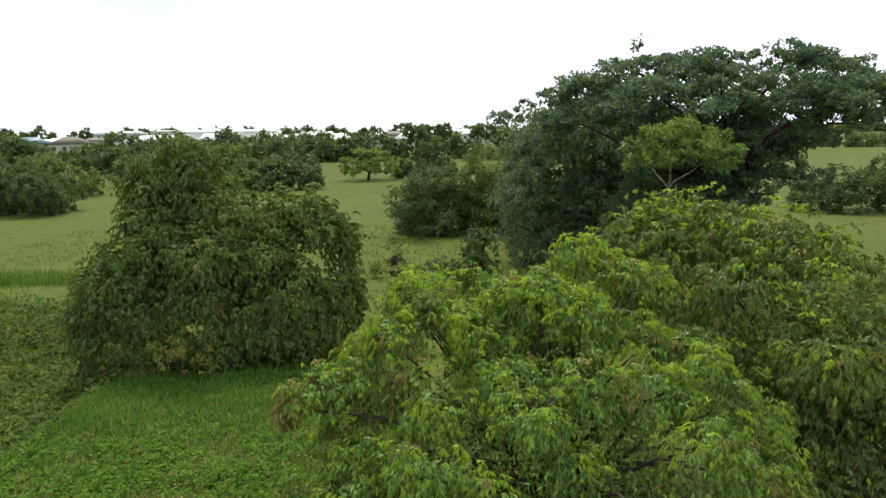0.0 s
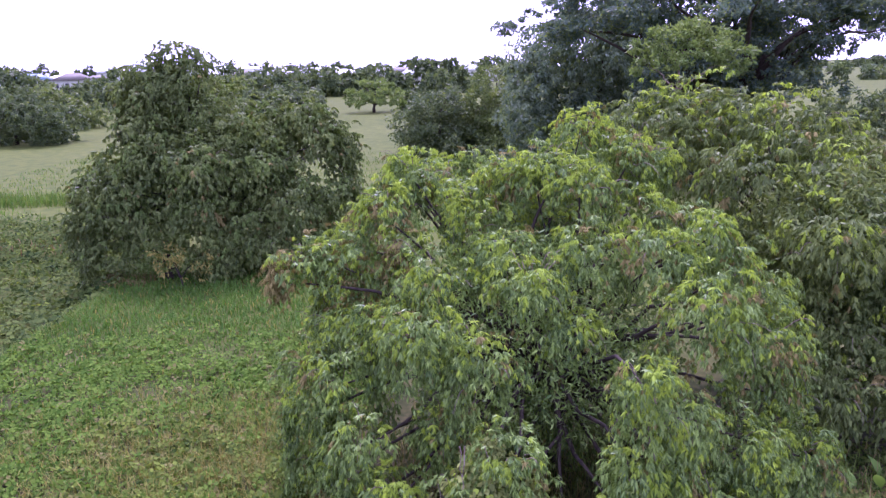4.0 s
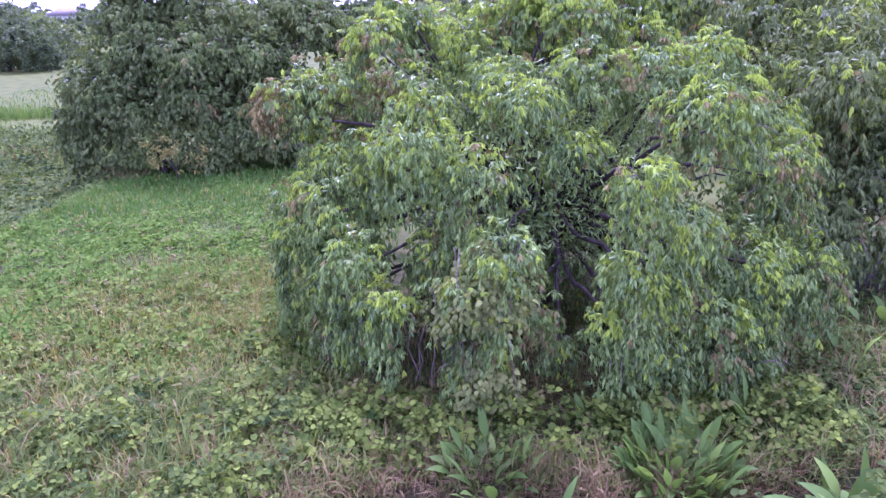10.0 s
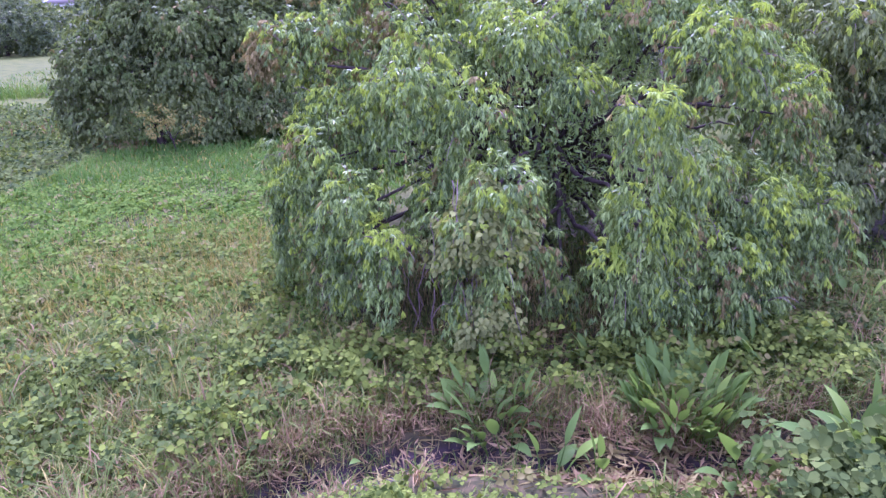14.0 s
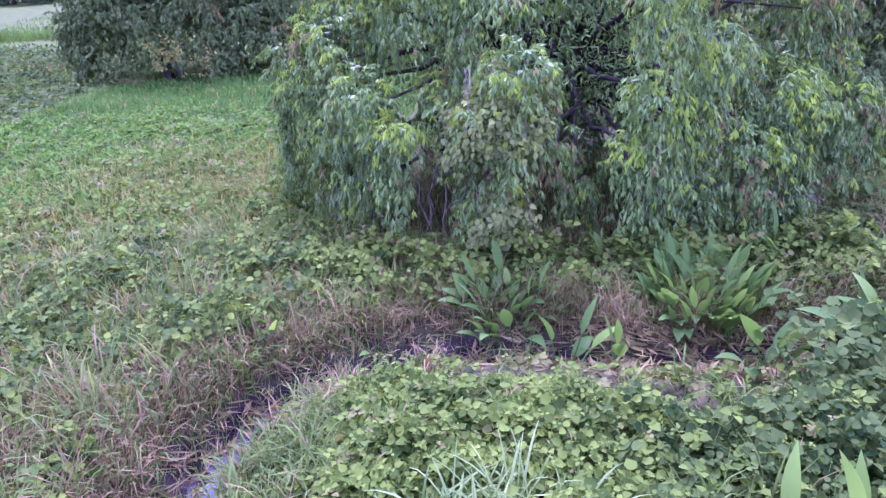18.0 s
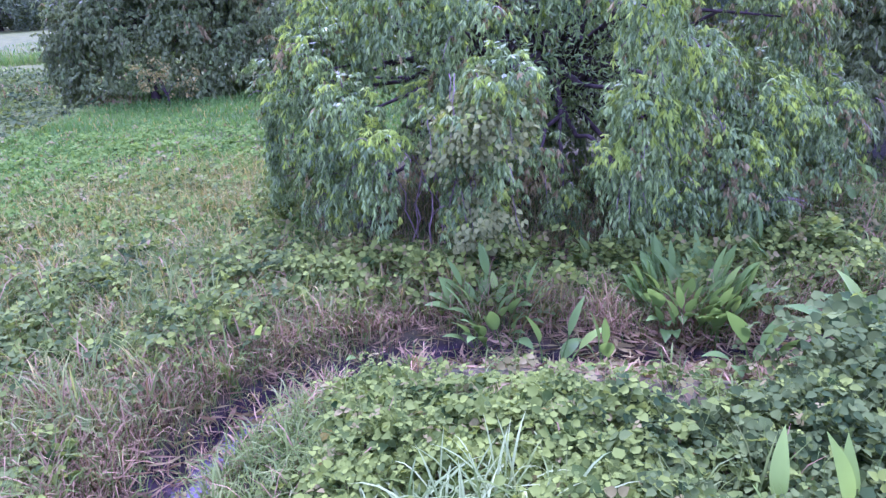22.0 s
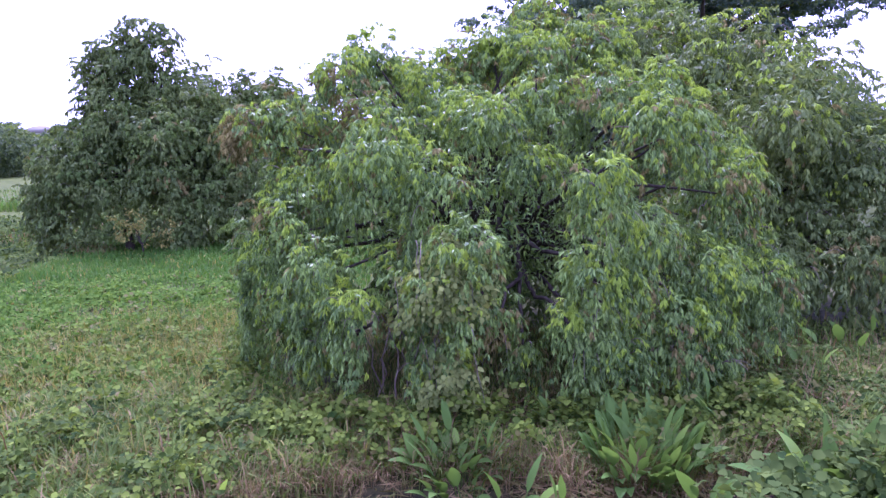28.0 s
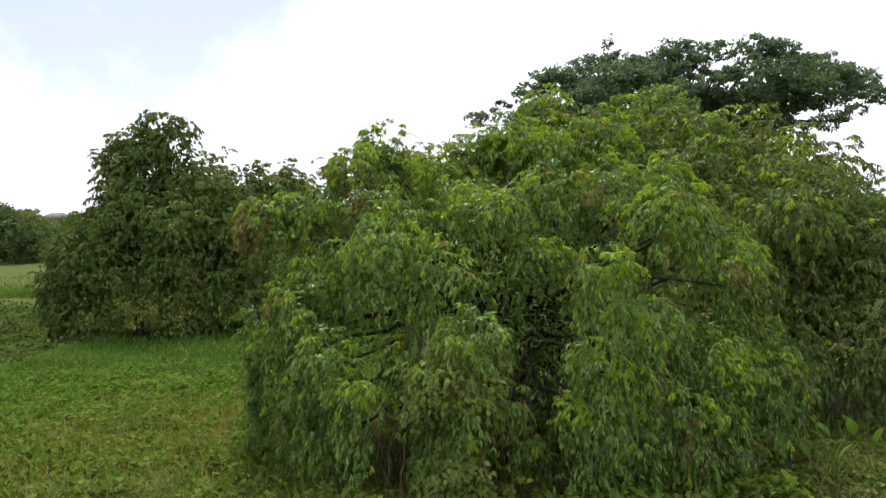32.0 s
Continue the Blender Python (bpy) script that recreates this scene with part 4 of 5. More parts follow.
thicket("shrub", -0.9, 1.0, 39, 1.3, 1.5, 20, "low weedy shrub in the meadow", [M_DARK, M_MID], 37, 500, 0.18, 0.5, category="shrub")
thicket("shrub", 17.5, 22.5, 44, 2.4, 2.5, 12, "dark shrub under a spreading tree", [M_DARK, M_MID], 38, 380, 0.25, 0.8, category="shrub")
thicket("bushy_tree", -49, -38, 77, 5.8, 6, 44, "round dark bushy tree in the field", [M_DARK, M_MID], 41, 330, 0.34, 1.6)
thicket("bushy_tree", -62, -50, 74, 6.6, 6, 40, "round dark bushy tree in the field", [M_DARK, M_MID], 42, 300, 0.36, 1.6)
thicket("bushy_tree", -58, -44, 98, 5.8, 8, 22, "dark bushy tree in the field", [M_MID, M_DARK], 43, 190, 0.5)
thicket("bushy_tree", -50, -40, 117, 6.0, 6, 18, "dark bushy tree in the field", [M_DARK, M_MID], 44, 180, 0.55)
thicket("bushy_tree", -38, -27, 108, 6.6, 6, 20, "dark bushy tree in the field", [M_MID, M_DARK], 45, 180, 0.55)
thicket("bushy_tree", -28, -17, 104, 6.2, 6, 22, "dark round bushy tree in the field", [M_DARK, M_MID], 46, 190, 0.55)
small = []
for count, spread, height in ((9, 3.9, 1.5), (8, 3.6, 2.8), (6, 2.0, 4.1), (5, 0.9, 2.2)):
    small += [(-11.6 + spread * math.cos(i * 2 * math.pi / count + height), 121 + spread * math.sin(i * 2 * math.pi / count + height), height + 0.25 * math.sin(i * 2.6), 1.15, 0.42) for i in range(count)]
crown_tree("low_tree", (-11.8, 121, -0.15), small, "low spreading bright green tree alone in the field", "tree", [M_BRIGHT, M_MID], 170, 0.45, 0.3, 0.3, bright=0.3, droop=0.1, seed=47)
thicket("bushy_tree", -7, 2, 128, 6.2, 6, 16, "dark bushy tree in the field", [M_DARK, M_MID], 48, 120, 0.75)
thicket("bushy_tree", 31, 46, 67, 5.0, 5, 40, "low dark bushy tree in the field", [M_DARK, M_MID], 49, 260, 0.38, 1.6)
for i in range(9):
    thicket("far_tree", -118 + i * 10, -118 + i * 10 + 13, 150 + 8 * math.sin(i * 2.1), 7.3 + 0.9 * math.sin(i * 2.6), 8, 14, "dark field tree in a far row", [M_DARK, M_MID], 210 + i, 75, 0.9)
for i in range(13):
    thicket("far_tree", -84 + i * 9.5 - 7, -84 + i * 9.5 + 8, 203 + 9 * math.sin(i * 1.7), 8.2 + 1.2 * math.sin(i * 2.6), 8, 26, "distant dark field tree", [M_DARK, M_MID], 60 + i, 40, 1.15, 2.4)
for i in range(9):
    thicket("far_tree", 34 + i * 15, 34 + i * 15 + 17, 250 + 9 * math.sin(i * 1.9), 7.5 + 1.2 * math.sin(i * 2.6), 8, 9, "distant dark field tree", [M_DARK, M_MID], 80 + i, 22, 1.7)
for i in range(10):
    thicket("far_tree", -190 + i * 15, -190 + i * 15 + 17, 225 + 12 * math.sin(i * 1.3), 6.4 + 1.0 * math.sin(i * 2.2), 8, 9, "distant dark field tree", [M_DARK, M_MID], 100 + i, 22, 1.7)

# ---------- ground cover ----------
def scatter(count, x0, x1, y0, y1, weight, rng):
    """Points over a rectangle, thinned by weight(x, y) in 0..1."""
    x, y = rng.uniform(x0, x1, count), rng.uniform(y0, y1, count)
    keep = rng.uniform(0, 1, count) < weight(x, y)
    return x[keep], y[keep]


def patchy(x, y, k=1.0, o=0.0):
    return 0.5 + 0.5 * wave(x + o, y - o * 0.7, k)


def on_mound(x, y):
    return step01((x + 0.95) / 0.5) * step01((mound_edge(x) + 0.1 - y) / 0.45) * step01((4.9 - x) / 0.6)


def near_side(x, y):
    bank = np.interp(x, CHANNEL[6:, 0], CHANNEL[6:, 1])
    return np.where(np.asarray(x) > CHANNEL[6, 0], step01((bank - 0.1 - y) / 0.2), step01((x + 1.92 - 1.13 * np.maximum(0, y - 5.4)) / 0.3) * step01((6.2 - y) / 0.25))


def open_ground(x, y):
    # plants are cleared under the weeping tree so that dark soil reads as shade
    return step01((np.hypot((x - 1.4) / 3.5, (y - 11.6) / 3.4) - 0.94) / 0.12)


def straw_weight(x, y):
    d = channel_distance(x, y)
    bank = np.exp(-((d - 0.62) / 0.27) ** 2) * (d > 0.32) * (1 - near_side(x, y))
    bank = bank * (1 - 0.6 * step01((x - 3.3) / 0.8))
    left = np.exp(-(((x + 3.3) / 0.9) ** 2 + ((y - 5.2) / 0.9) ** 2)) * 0.8
    foot = np.exp(-(((x + 0.4) / 1.6) ** 2 + ((y - 8.9) / 0.45) ** 2)) * 0.7
    return open_ground(x, y) * np.clip(bank + left + foot, 0, 1) * (0.35 + 0.65 * patchy(x, y, 1.6, 2.0))


def creeper_weight(x, y):
    d = channel_distance(x, y)
    w = np.clip(0.25 + 1.0 * (patchy(x, y, 1.1, 5.0) - 0.25), 0.05, 1)
    bank = np.exp(-(((x - 0.6) / 2.6) ** 2 + ((y - 7.7) / 0.55) ** 2))
    w = np.maximum(w, bank)
    dry = np.exp(-(((x + 4.0) / 1.8) ** 2 + ((y - 12.2) / 2.3) ** 2))
    return np.maximum(open_ground(x, y) * w * step01((d - 0.36) / 0.3) * (1 - 0.8 * dry), on_mound(x, y) * step01((d - 0.2) / 0.3))


def creeper(name, count, box, length, weight, rng, lift, old=0.06, mats=None, simple=False):
    """A carpet of three-leaved creeper."""
    x, y = scatter(count, *box, weight, rng)
    k = len(x)
    h = lift * (0.12 + 0.65 * patchy(x, y, 2.3, 1.0) + 0.45 * patchy(x, y, 6.1, 3.0)) * rng.uniform(0.3, 1.1, k)
    base = np.stack([x, y, ground_z(x, y) + h + 0.02], 1)
    az = rng.uniform(0, 2 * np.pi, k)
    tilt = rng.normal(size=(k, 3)) * 0.42
    tilt[:, 1] -= 0.18
    Ps, Ds, Ns, Ls, Ss = [], [], [], [], []
    tone = (rng.uniform(0, 1, k) < old).astype(int)
    size = length * rng.uniform(0.42, 1.4, k)
    for turn in (0.0, 2.0, -2.0):
        a = az + turn + rng.normal(size=k) * 0.2
        N = unit(np.array((0, 0, 1.0)) + tilt + rng.normal(size=(k, 3)) * 0.22)
        D = np.stack([np.cos(a), np.sin(a), np.full(k, -0.12)], 1)
        D = unit(D - N * np.sum(D * N, 1, keepdims=True))
        Ps.append(base + D * size[:, None] * 0.18)
        Ds.append(D)
        Ns.append(N)
        Ls.append(size * rng.uniform(0.85, 1.1, k))
        Ss.append(tone)
    P, D, N, L, S = (np.concatenate(q) for q in (Ps, Ds, Ns, Ls, Ss))
    return broad_leaves(name, P, D, N, L, L * 0.88, mats or [M_CREEPER, M_CREEPER_OLD], S, simple)


gr = np.random.default_rng(90)


def stuff(name, me, label, category):
    return tagged(new(name, me), label, category, kind="stuff")


everywhere = lambda x, y: np.ones(np.shape(x))
stuff("creeper", creeper("creeper", 20000, (-1.1, 5.2, 2.3, 6.0), 0.064, lambda x, y: on_mound(x, y) * step01((channel_distance(x, y) - 0.3) / 0.25) * 0.95 * step01((x - 0.9) / 1.3) * (1 - 0.8 * step01((x - 2.3) / 0.5) * step01((0.95 - channel_distance(x, y)) / 0.3)), gr, 0.42, 0.12, mats=[M_VINE, M_CREEPER]),
      "dark green large-leaved vine on a mound", "creeper")
stuff("creeper", creeper("creeper", 20500, (-1.1, 5.2, 2.3, 6.0), 0.060, lambda x, y: on_mound(x, y) * step01((channel_distance(x, y) - 0.3) / 0.25) * (1 - 0.85 * step01((x - 0.9) / 1.3)), gr, 0.36, 0.03),
      "thick carpet of bright green three-leaved creeper on a mound", "creeper")
stuff("creeper", creeper("creeper", 7000, (-1.0, 3.4, 2.6, 5.8), 0.036, lambda x, y: on_mound(x, y) * np.clip(patchy(x, y, 2.9, 7.0) * 2.2 - 0.75, 0, 1) * (1 - 0.5 * step01((x - 1.2) / 1.2)), gr, 0.46, 0.1),
      "small-leaved yellow-green weeds over the mound", "weeds")
stuff("creeper", creeper("creeper", 15000, (-7.0, 7.5, 3.2, 10.0), 0.058, lambda x, y: creeper_weight(x, y) * (1 - on_mound(x, y)), gr, 0.20, 0.10),
      "green creeper over the ditch banks", "creeper")
stuff("creeper", creeper("creeper", 36000, (-11.0, -1.5, 8.5, 21.0), 0.080, lambda x, y: creeper_weight(x, y) * step01((21 - y - 2 * patchy(x, y, 0.7)) / 4) * step01((x + 10.7) / 0.3), gr, 0.22, 0.06, mats=[M_FIELD, M_CREEPER_OLD], simple=True), "creeper spreading over the field", "creeper")
stuff("creeper", creeper("creeper", 17000, (-25.0, -10.0, 11.0, 37.0), 0.14, lambda x, y: step01((-10.5 - x + 0.3 * patchy(x, y, 1.8)) / 0.5) * step01((37 - y) / 4), gr, 0.25, 0.05, mats=[M_VINE, M_CREEPER], simple=True), "dark creeper filling a shallow hollow", "creeper")
stuff("creeper", creeper("creeper", 9500, (4.6, 12.0, 6.9, 12.5), 0.062, lambda x, y: creeper_weight(x, y) * step01((channel_distance(x, y) - 0.5) / 0.3), gr, 0.2, 0.3, mats=[M_VINE, M_CREEPER]), "creeper on the bank below the trees", "creeper")

stuff("creeper", creeper("creeper", 11000, (3.4, 8.2, 6.95, 10.6), 0.056, lambda x, y: open_ground(x, y) * np.clip(0.35 + 0.9 * patchy(x, y, 1.8, 6.0), 0, 1) * step01((channel_distance(x, y) - 0.45) / 0.3), gr, 0.26, 0.2, mats=[M_VINE, M_CREEPER_OLD]),
      "low small-leaved creeper carpet beside a tree", "creeper")
stuff("creeper", creeper("creeper", 5500, (-1.6, 4.6, 7.15, 8.7), 0.070, lambda x, y: open_ground(x, y) * np.clip(patchy(x, y, 2.0, 4.0) * 1.3, 0, 1) * step01((channel_distance(x, y) - 0.45) / 0.3), gr, 0.52, 0.08),
      "hummocks of green creeper on the far bank", "creeper")
stuff("creeper", creeper("creeper", 8500, (-6.4, -1.6, 3.7, 9.0), 0.068, lambda x, y: np.clip(patchy(x, y, 1.7, 9.0) * 1.6 - 0.25, 0, 1) * step01((channel_distance(x, y) - 0.45) / 0.3), gr, 0.50, 0.4, mats=[M_CREEPER, M_VINE]),
      "hummocks of green creeper among dry grass", "creeper")

stuff("creeper", creeper("creeper", 6500, (-6.4, -0.6, 8.4, 13.5), 0.078, lambda x, y: open_ground(x, y) * np.clip(patchy(x, y, 1.9, 7.0) * 1.7 - 0.45, 0, 1), gr, 0.34, 0.12, simple=True),
      "low hummocks of creeper beside a tree", "creeper")
stuff("creeper", creeper("creeper", 5200, (2.6, 5.4, 4.2, 6.2), 0.082, lambda x, y: np.exp(-(((x - 3.9) / 0.75) ** 2 + ((y - 5.3) / 0.55) ** 2)), gr, 0.95, 0.06, mats=[M_VINE, M_CREEPER]), "dark hummock of large-leaved creeper", "creeper")


def grass(name, count, box, weight, height, width, lean, mats, split, label, category="grass", segs=2):
    x, y = scatter(count, *box, weight, gr)
    k = len(x)
    P = np.stack([x, y, ground_z(x, y) - 0.01], 1)
    H = height * gr.uniform(0.5, 1.25, k)
    slots = (gr.uniform(0, 1, k) < split).astype(int)
    stuff(name, blades(name, P, H, width * gr.uniform(0.7, 1.3, k), lean * gr.uniform(0.3, 1.5, k), mats, slots, gr, segs), label, category)


tufts = lambda x, y: open_ground(x, y) * np.clip(patchy(x, y, 2.7, 3.0) ** 1.5 * step01((channel_distance(x, y) - 0.25) / 0.3) * (1 - 0.93 * near_side(x, y)), 0, 1)
grass("grass", 16000, (-7.0, 7.0, 3.0, 9.6), tufts, 0.36, 0.012, 0.6, [M_BLADE, M_STRAW], 0.3, "mixed green and dry grass on the ditch banks")
grass("dry_grass", 64000, (-5.0, 6.0, 3.5, 9.8), straw_weight, 0.30, 0.007, 0.95, [M_STRAW, M_BLADE], 0.14, "flattened dry straw-coloured grass along the ditch")


def tussocks(name, count, box, weight, blade, height, width, mats, odds, label, spread=0.05, bow=(0.25, 1.1)):
    """Clumps of arching blades that spring from one foot."""
    x, y = scatter(count, *box, weight, gr)
    k = len(x)
    size = gr.uniform(0.6, 1.3, k)
    tone = gr.choice(len(mats), k, p=odds)
    rep = lambda q: np.repeat(q, blade)
    px, py = rep(x) + gr.normal(size=k * blade) * spread, rep(y) + gr.normal(size=k * blade) * spread
    P = np.stack([px, py, ground_z(px, py) - 0.01], 1)
    H = height * rep(size) * gr.uniform(0.55, 1.15, k * blade)
    slots = np.where(gr.uniform(0, 1, k * blade) < 0.8, rep(tone), gr.choice(len(mats), k * blade, p=odds))
    stuff(name, blades(name, P, H, width * gr.uniform(0.6, 1.3, k * blade), gr.uniform(*bow, k * blade), mats, slots, gr), label, "grass")


off_mound = lambda x, y: open_ground(x, y) * (1 - 0.93 * near_side(x, y)) * step01((channel_distance(x, y) - 0.3) / 0.2)
tussocks("grass_tussock", 2700, (-6.5, 5.5, 3.6, 9.2), lambda x, y: off_mound(x, y) * (0.25 + 0.75 * patchy(x, y, 1.9, 6.0)), 12, 0.46, 0.019, [M_BLADE, M_PALE, M_STRAW], (0.70, 0.14, 0.16),
         "arching tussocks of green and yellowing grass on the banks", 0.06, (0.5, 1.35))
tussocks("dry_tussock", 3300, (-4.8, 5.0, 4.0, 8.0), lambda x, y: straw_weight(x, y) * step01((channel_distance(x, y) - 0.34) / 0.12), 18, 0.46, 0.011, [M_STRAW, M_DRYLEAF, M_PALE], (0.74, 0.16, 0.1), "collapsed dry grass tussocks beside the ditch", 0.07, (0.35, 1.5))
tussocks("dry_tussock", 650, (-2.8, 3.2, 4.0, 7.4), lambda x, y: np.exp(-((channel_distance(x, y) - 0.38) / 0.11) ** 2) * (1 - near_side(x, y)) * (1 - 0.75 * step01((x + 0.2) / 0.6)), 16, 0.40, 0.011, [M_STRAW, M_BLADE, M_YELLOW], (0.6, 0.28, 0.12), "dry grass hanging over the edge of the ditch", 0.06, (0.5, 1.5))
tussocks("grass_tussock", 1500, (-12.0, -2.0, 8.5, 15.0), lambda x, y: 0.25 + 0.75 * patchy(x, y, 1.2, 2.0), 9, 0.30, 0.012, [M_BLADE, M_YELLOW, M_PALE], (0.45, 0.35, 0.2), "grass tussocks in the field")
tussocks("grass_tussock", 240, (-1.8, -0.7, 3.3, 5.8), lambda x, y: near_side(x, y) * step01((channel_distance(x, y) - 0.25) / 0.2), 12, 0.36, 0.017, [M_BLADE, M_PALE, M_STRAW], (0.72, 0.14, 0.14), "green grass along the foot of the mound", 0.06, (0.5, 1.3))
tussocks("grass_tussock", 1250, (-4.8, 4.2, 3.6, 7.6), lambda x, y: straw_weight(x, y) * (0.3 + 0.7 * patchy(x, y, 2.6, 1.0)), 12, 0.40, 0.020, [M_BLADE, M_YELLOW, M_PALE], (0.62, 0.2, 0.18), "green grass tufts growing through dry straw", 0.05, (0.4, 1.2))
tussocks("grass_tussock", 200, (-5.6, -1.7, 3.4, 7.6), lambda x, y: off_mound(x, y) * np.clip(patchy(x, y, 2.2, 12.0) * 1.5 - 0.3, 0, 1), 14, 0.66, 0.020, [M_PALE, M_BLADE, M_STRAW], (0.35, 0.45, 0.2),
         "long arching grass on the ditch slope", 0.05, (0.4, 1.15))
tussocks("grass_tussock", 2300, (-6.5, 0.6, 4.4, 9.3), lambda x, y: off_mound(x, y) * step01((channel_distance(x, y) - 0.6) / 0.3) * (0.35 + 0.65 * patchy(x, y, 1.5, 15.0)), 11, 0.42, 0.018, [M_YELLOW, M_BLADE, M_PALE, M_STRAW], (0.36, 0.34, 0.2, 0.1), "yellow-green arching grass among creeper", 0.06, (0.4, 1.3))
dry_patch = lambda x, y: np.clip(np.exp(-(((x + 4.0) / 1.7) ** 2 + ((y - 12.2) / 2.2) ** 2)) * (0.4 + 0.6 * patchy(x, y, 1.9)) + 0.02, 0, 1)
grass("dry_grass", 28000, (-8.5, -1.4, 7.6, 15.5), dry_patch, 0.34, 0.014, 0.7, [M_YELLOW, M_PALE], 0.35, "yellowing grass patch beside a tree")
grass("grass", 19000, (-8.5, 0.8, 7.6, 13.0), lambda x, y: open_ground(x, y) * (0.3 + 0.7 * patchy(x, y, 1.5, 4.0)), 0.30, 0.02, 0.9, [M_BLADE, M_YELLOW], 0.45, "yellow-green grass round the foot of a tree")
grass("grass", 46000, (-12.0, -1.0, 12.0, 27.5), lambda x, y: (0.25 + 0.75 * step01((y - 12.5 - 4 * patchy(x, y, 0.5)) / 6)) * step01((x + 10.8 + 0.3 * patchy(x, y, 1.3)) / 0.4), 0.20, 0.034, 0.7, [M_MEADOW, M_YELLOW], 0.05, "short bright green grass strip")
grass("grass", 18000, (-30.0, 12.0, 27.0, 62.0), lambda x, y: 0.25 + 0.6 * patchy(x, y, 0.4), 0.26, 0.06, 0.6, [M_MEADOW, M_BLADE], 0.4, "meadow grass")
grass("tall_grass", 5000, (-34.0, -14.0, 39.0, 42.0), everywhere, 0.6, 0.04, 0.5, [M_BLADE, M_MEADOW], 0.5, "belt of tall rough grass across the field")
grass("dry_grass", 1100, (-26.0, -12.0, 29.5, 31.5), everywhere, 0.35, 0.05, 0.6, [M_STRAW, M_BLADE], 0.5, "brown strip of dry grass")
grass("grass", 1800, (-10.85, -10.2, 12.0, 22.5), everywhere, 0.30, 0.02, 0.9, [M_PALE, M_MEADOW], 0.5, "pale grass along the rim of a hollow")
grass("dry_grass", 500, (-11.6, -9.6, 23.6, 24.8), everywhere, 0.30, 0.02, 0.9, [M_STRAW, M_DRYLEAF], 0.4, "brown grass at the foot of a tree")
grass("dry_grass", 5200, (4.6, 8.4, 8.2, 11.2), lambda x, y: open_ground(x, y) * np.exp(-(((x - 5.9) / 1.1) ** 2 + ((y - 9.7) / 0.9) ** 2)), 0.30, 0.013, 0.9, [M_STRAW, M_DRYLEAF], 0.4, "brown trampled grass below a tree")
# dark and dry blades added to darken the ground under the crown
grass("shade_blades", 7000, (-0.9, 3.6, 8.7, 12.8), everywhere, 0.38, 0.016, 0.9, [M_VINE, M_DRYLEAF], 0.4, "sparse dark and dry blades added to deepen the shade under a tree")
grass("tall_grass", 2500, (-8.0, -3.0, 25.0, 26.4), everywhere, 0.5, 0.025, 0.5, [M_PALE, M_BLADE], 0.5, "tall pale grass at the foot of a tree")
grass("tall_grass", 1300, (-0.9, 1.5, 3.2, 3.75), lambda x, y: np.exp(-((x - 0.28) / 0.42) ** 2), 0.58, 0.022, 1.35, [M_TALL, M_BLADE], 0.2, "clump of long pale grass blades", segs=6)
grass("tall_grass", 160, (-2.6, -1.3, 3.3, 3.9), everywhere, 0.55, 0.018, 0.6, [M_TALL, M_BLADE], 0.3, "clump of long pale grass blades", segs=6)
grass("weeds", 2600, (-0.8, 4.4, 2.9, 5.4), lambda x, y: on_mound(x, y) * patchy(x, y, 2.2, 8.0), 0.52, 0.007, 0.7, [M_BLADE, M_PALE], 0.3, "thin weeds growing through the creeper", segs=3)
grass("tall_grass", 1300, (5.2, 9.5, 8.8, 11.6), everywhere, 0.5, 0.016, 0.7, [M_BLADE, M_STRAW], 0.25, "long grass below the trees", segs=3)
grass("grass", 13000, (-2.6, 4.5, 3.6, 7.0), lambda x, y: (channel_distance(x, y) < 0.5) * np.clip(patchy(x, y, 3.0) * 1.6 - 0.25, 0, 1) * (1 - 0.75 * step01((x + 0.3) / 0.6)), 0.24, 0.011, 0.9, [M_BLADE, M_STRAW], 0.15, "wet grass in the ditch")

x, y = scatter(42000, -6.5, 6.0, 3.2, 9.5, lambda x, y: np.clip(0.4 + straw_weight(x, y), 0, 1) * (1 - 0.8 * near_side(x, y)), gr)
k = len(x)
P = np.stack([x, y, np.maximum(ground_z(x, y), -0.31) + gr.uniform(0.01, 0.10, k)], 1)
a = gr.uniform(0, 2 * np.pi, k)
L = gr.uniform(0.08, 0.30, k)
stuff("straw_litter", slim_leaves("straw_litter", P, unit(np.stack([np.cos(a), np.sin(a), gr.normal(size=k) * 0.3], 1)), L, L * 0.07, [M_STRAW, M_DRYLEAF], gr.integers(0, 2, k), gr),
      "loose dead stalks lying over the banks", "straw")

tussocks("grass_tussock", 1100, (-11.0, 11.0, -6.0, 3.6), lambda x, y: 0.3 + 0.7 * patchy(x, y, 1.1, 2.0), 8, 0.30, 0.013, [M_BLADE, M_YELLOW, M_PALE], (0.5, 0.3, 0.2), "grass tussocks in the field")
stuff("creeper", creeper("creeper", 7000, (-2.0, 6.0, -1.5, 2.9), 0.075, lambda x, y: step01((y + 1.5 + patchy(x, y, 1.5)) / 2.5) * step01((6.2 - x - patchy(x, y, 1.2)) / 1.2) * step01((x + 1.9) / 1.2), gr, 0.3, 0.05, simple=True), "creeper thinning out over the grass", "creeper")

# dead leaves lying in the ditch
x, y = scatter(15000, -2.3, 4.6, 4.4, 7.1, lambda x, y: (channel_distance(x, y) < 0.5) * np.clip(np.exp(-(((x - 2.4) / 1.3) ** 2)) + 0.10, 0, 1), gr)
k = len(x)
P = np.stack([x, y, np.maximum(ground_z(x, y), -0.31) + 0.012], 1)
a = gr.uniform(0, 2 * np.pi, k)
L = gr.uniform(0.08, 0.26, k)
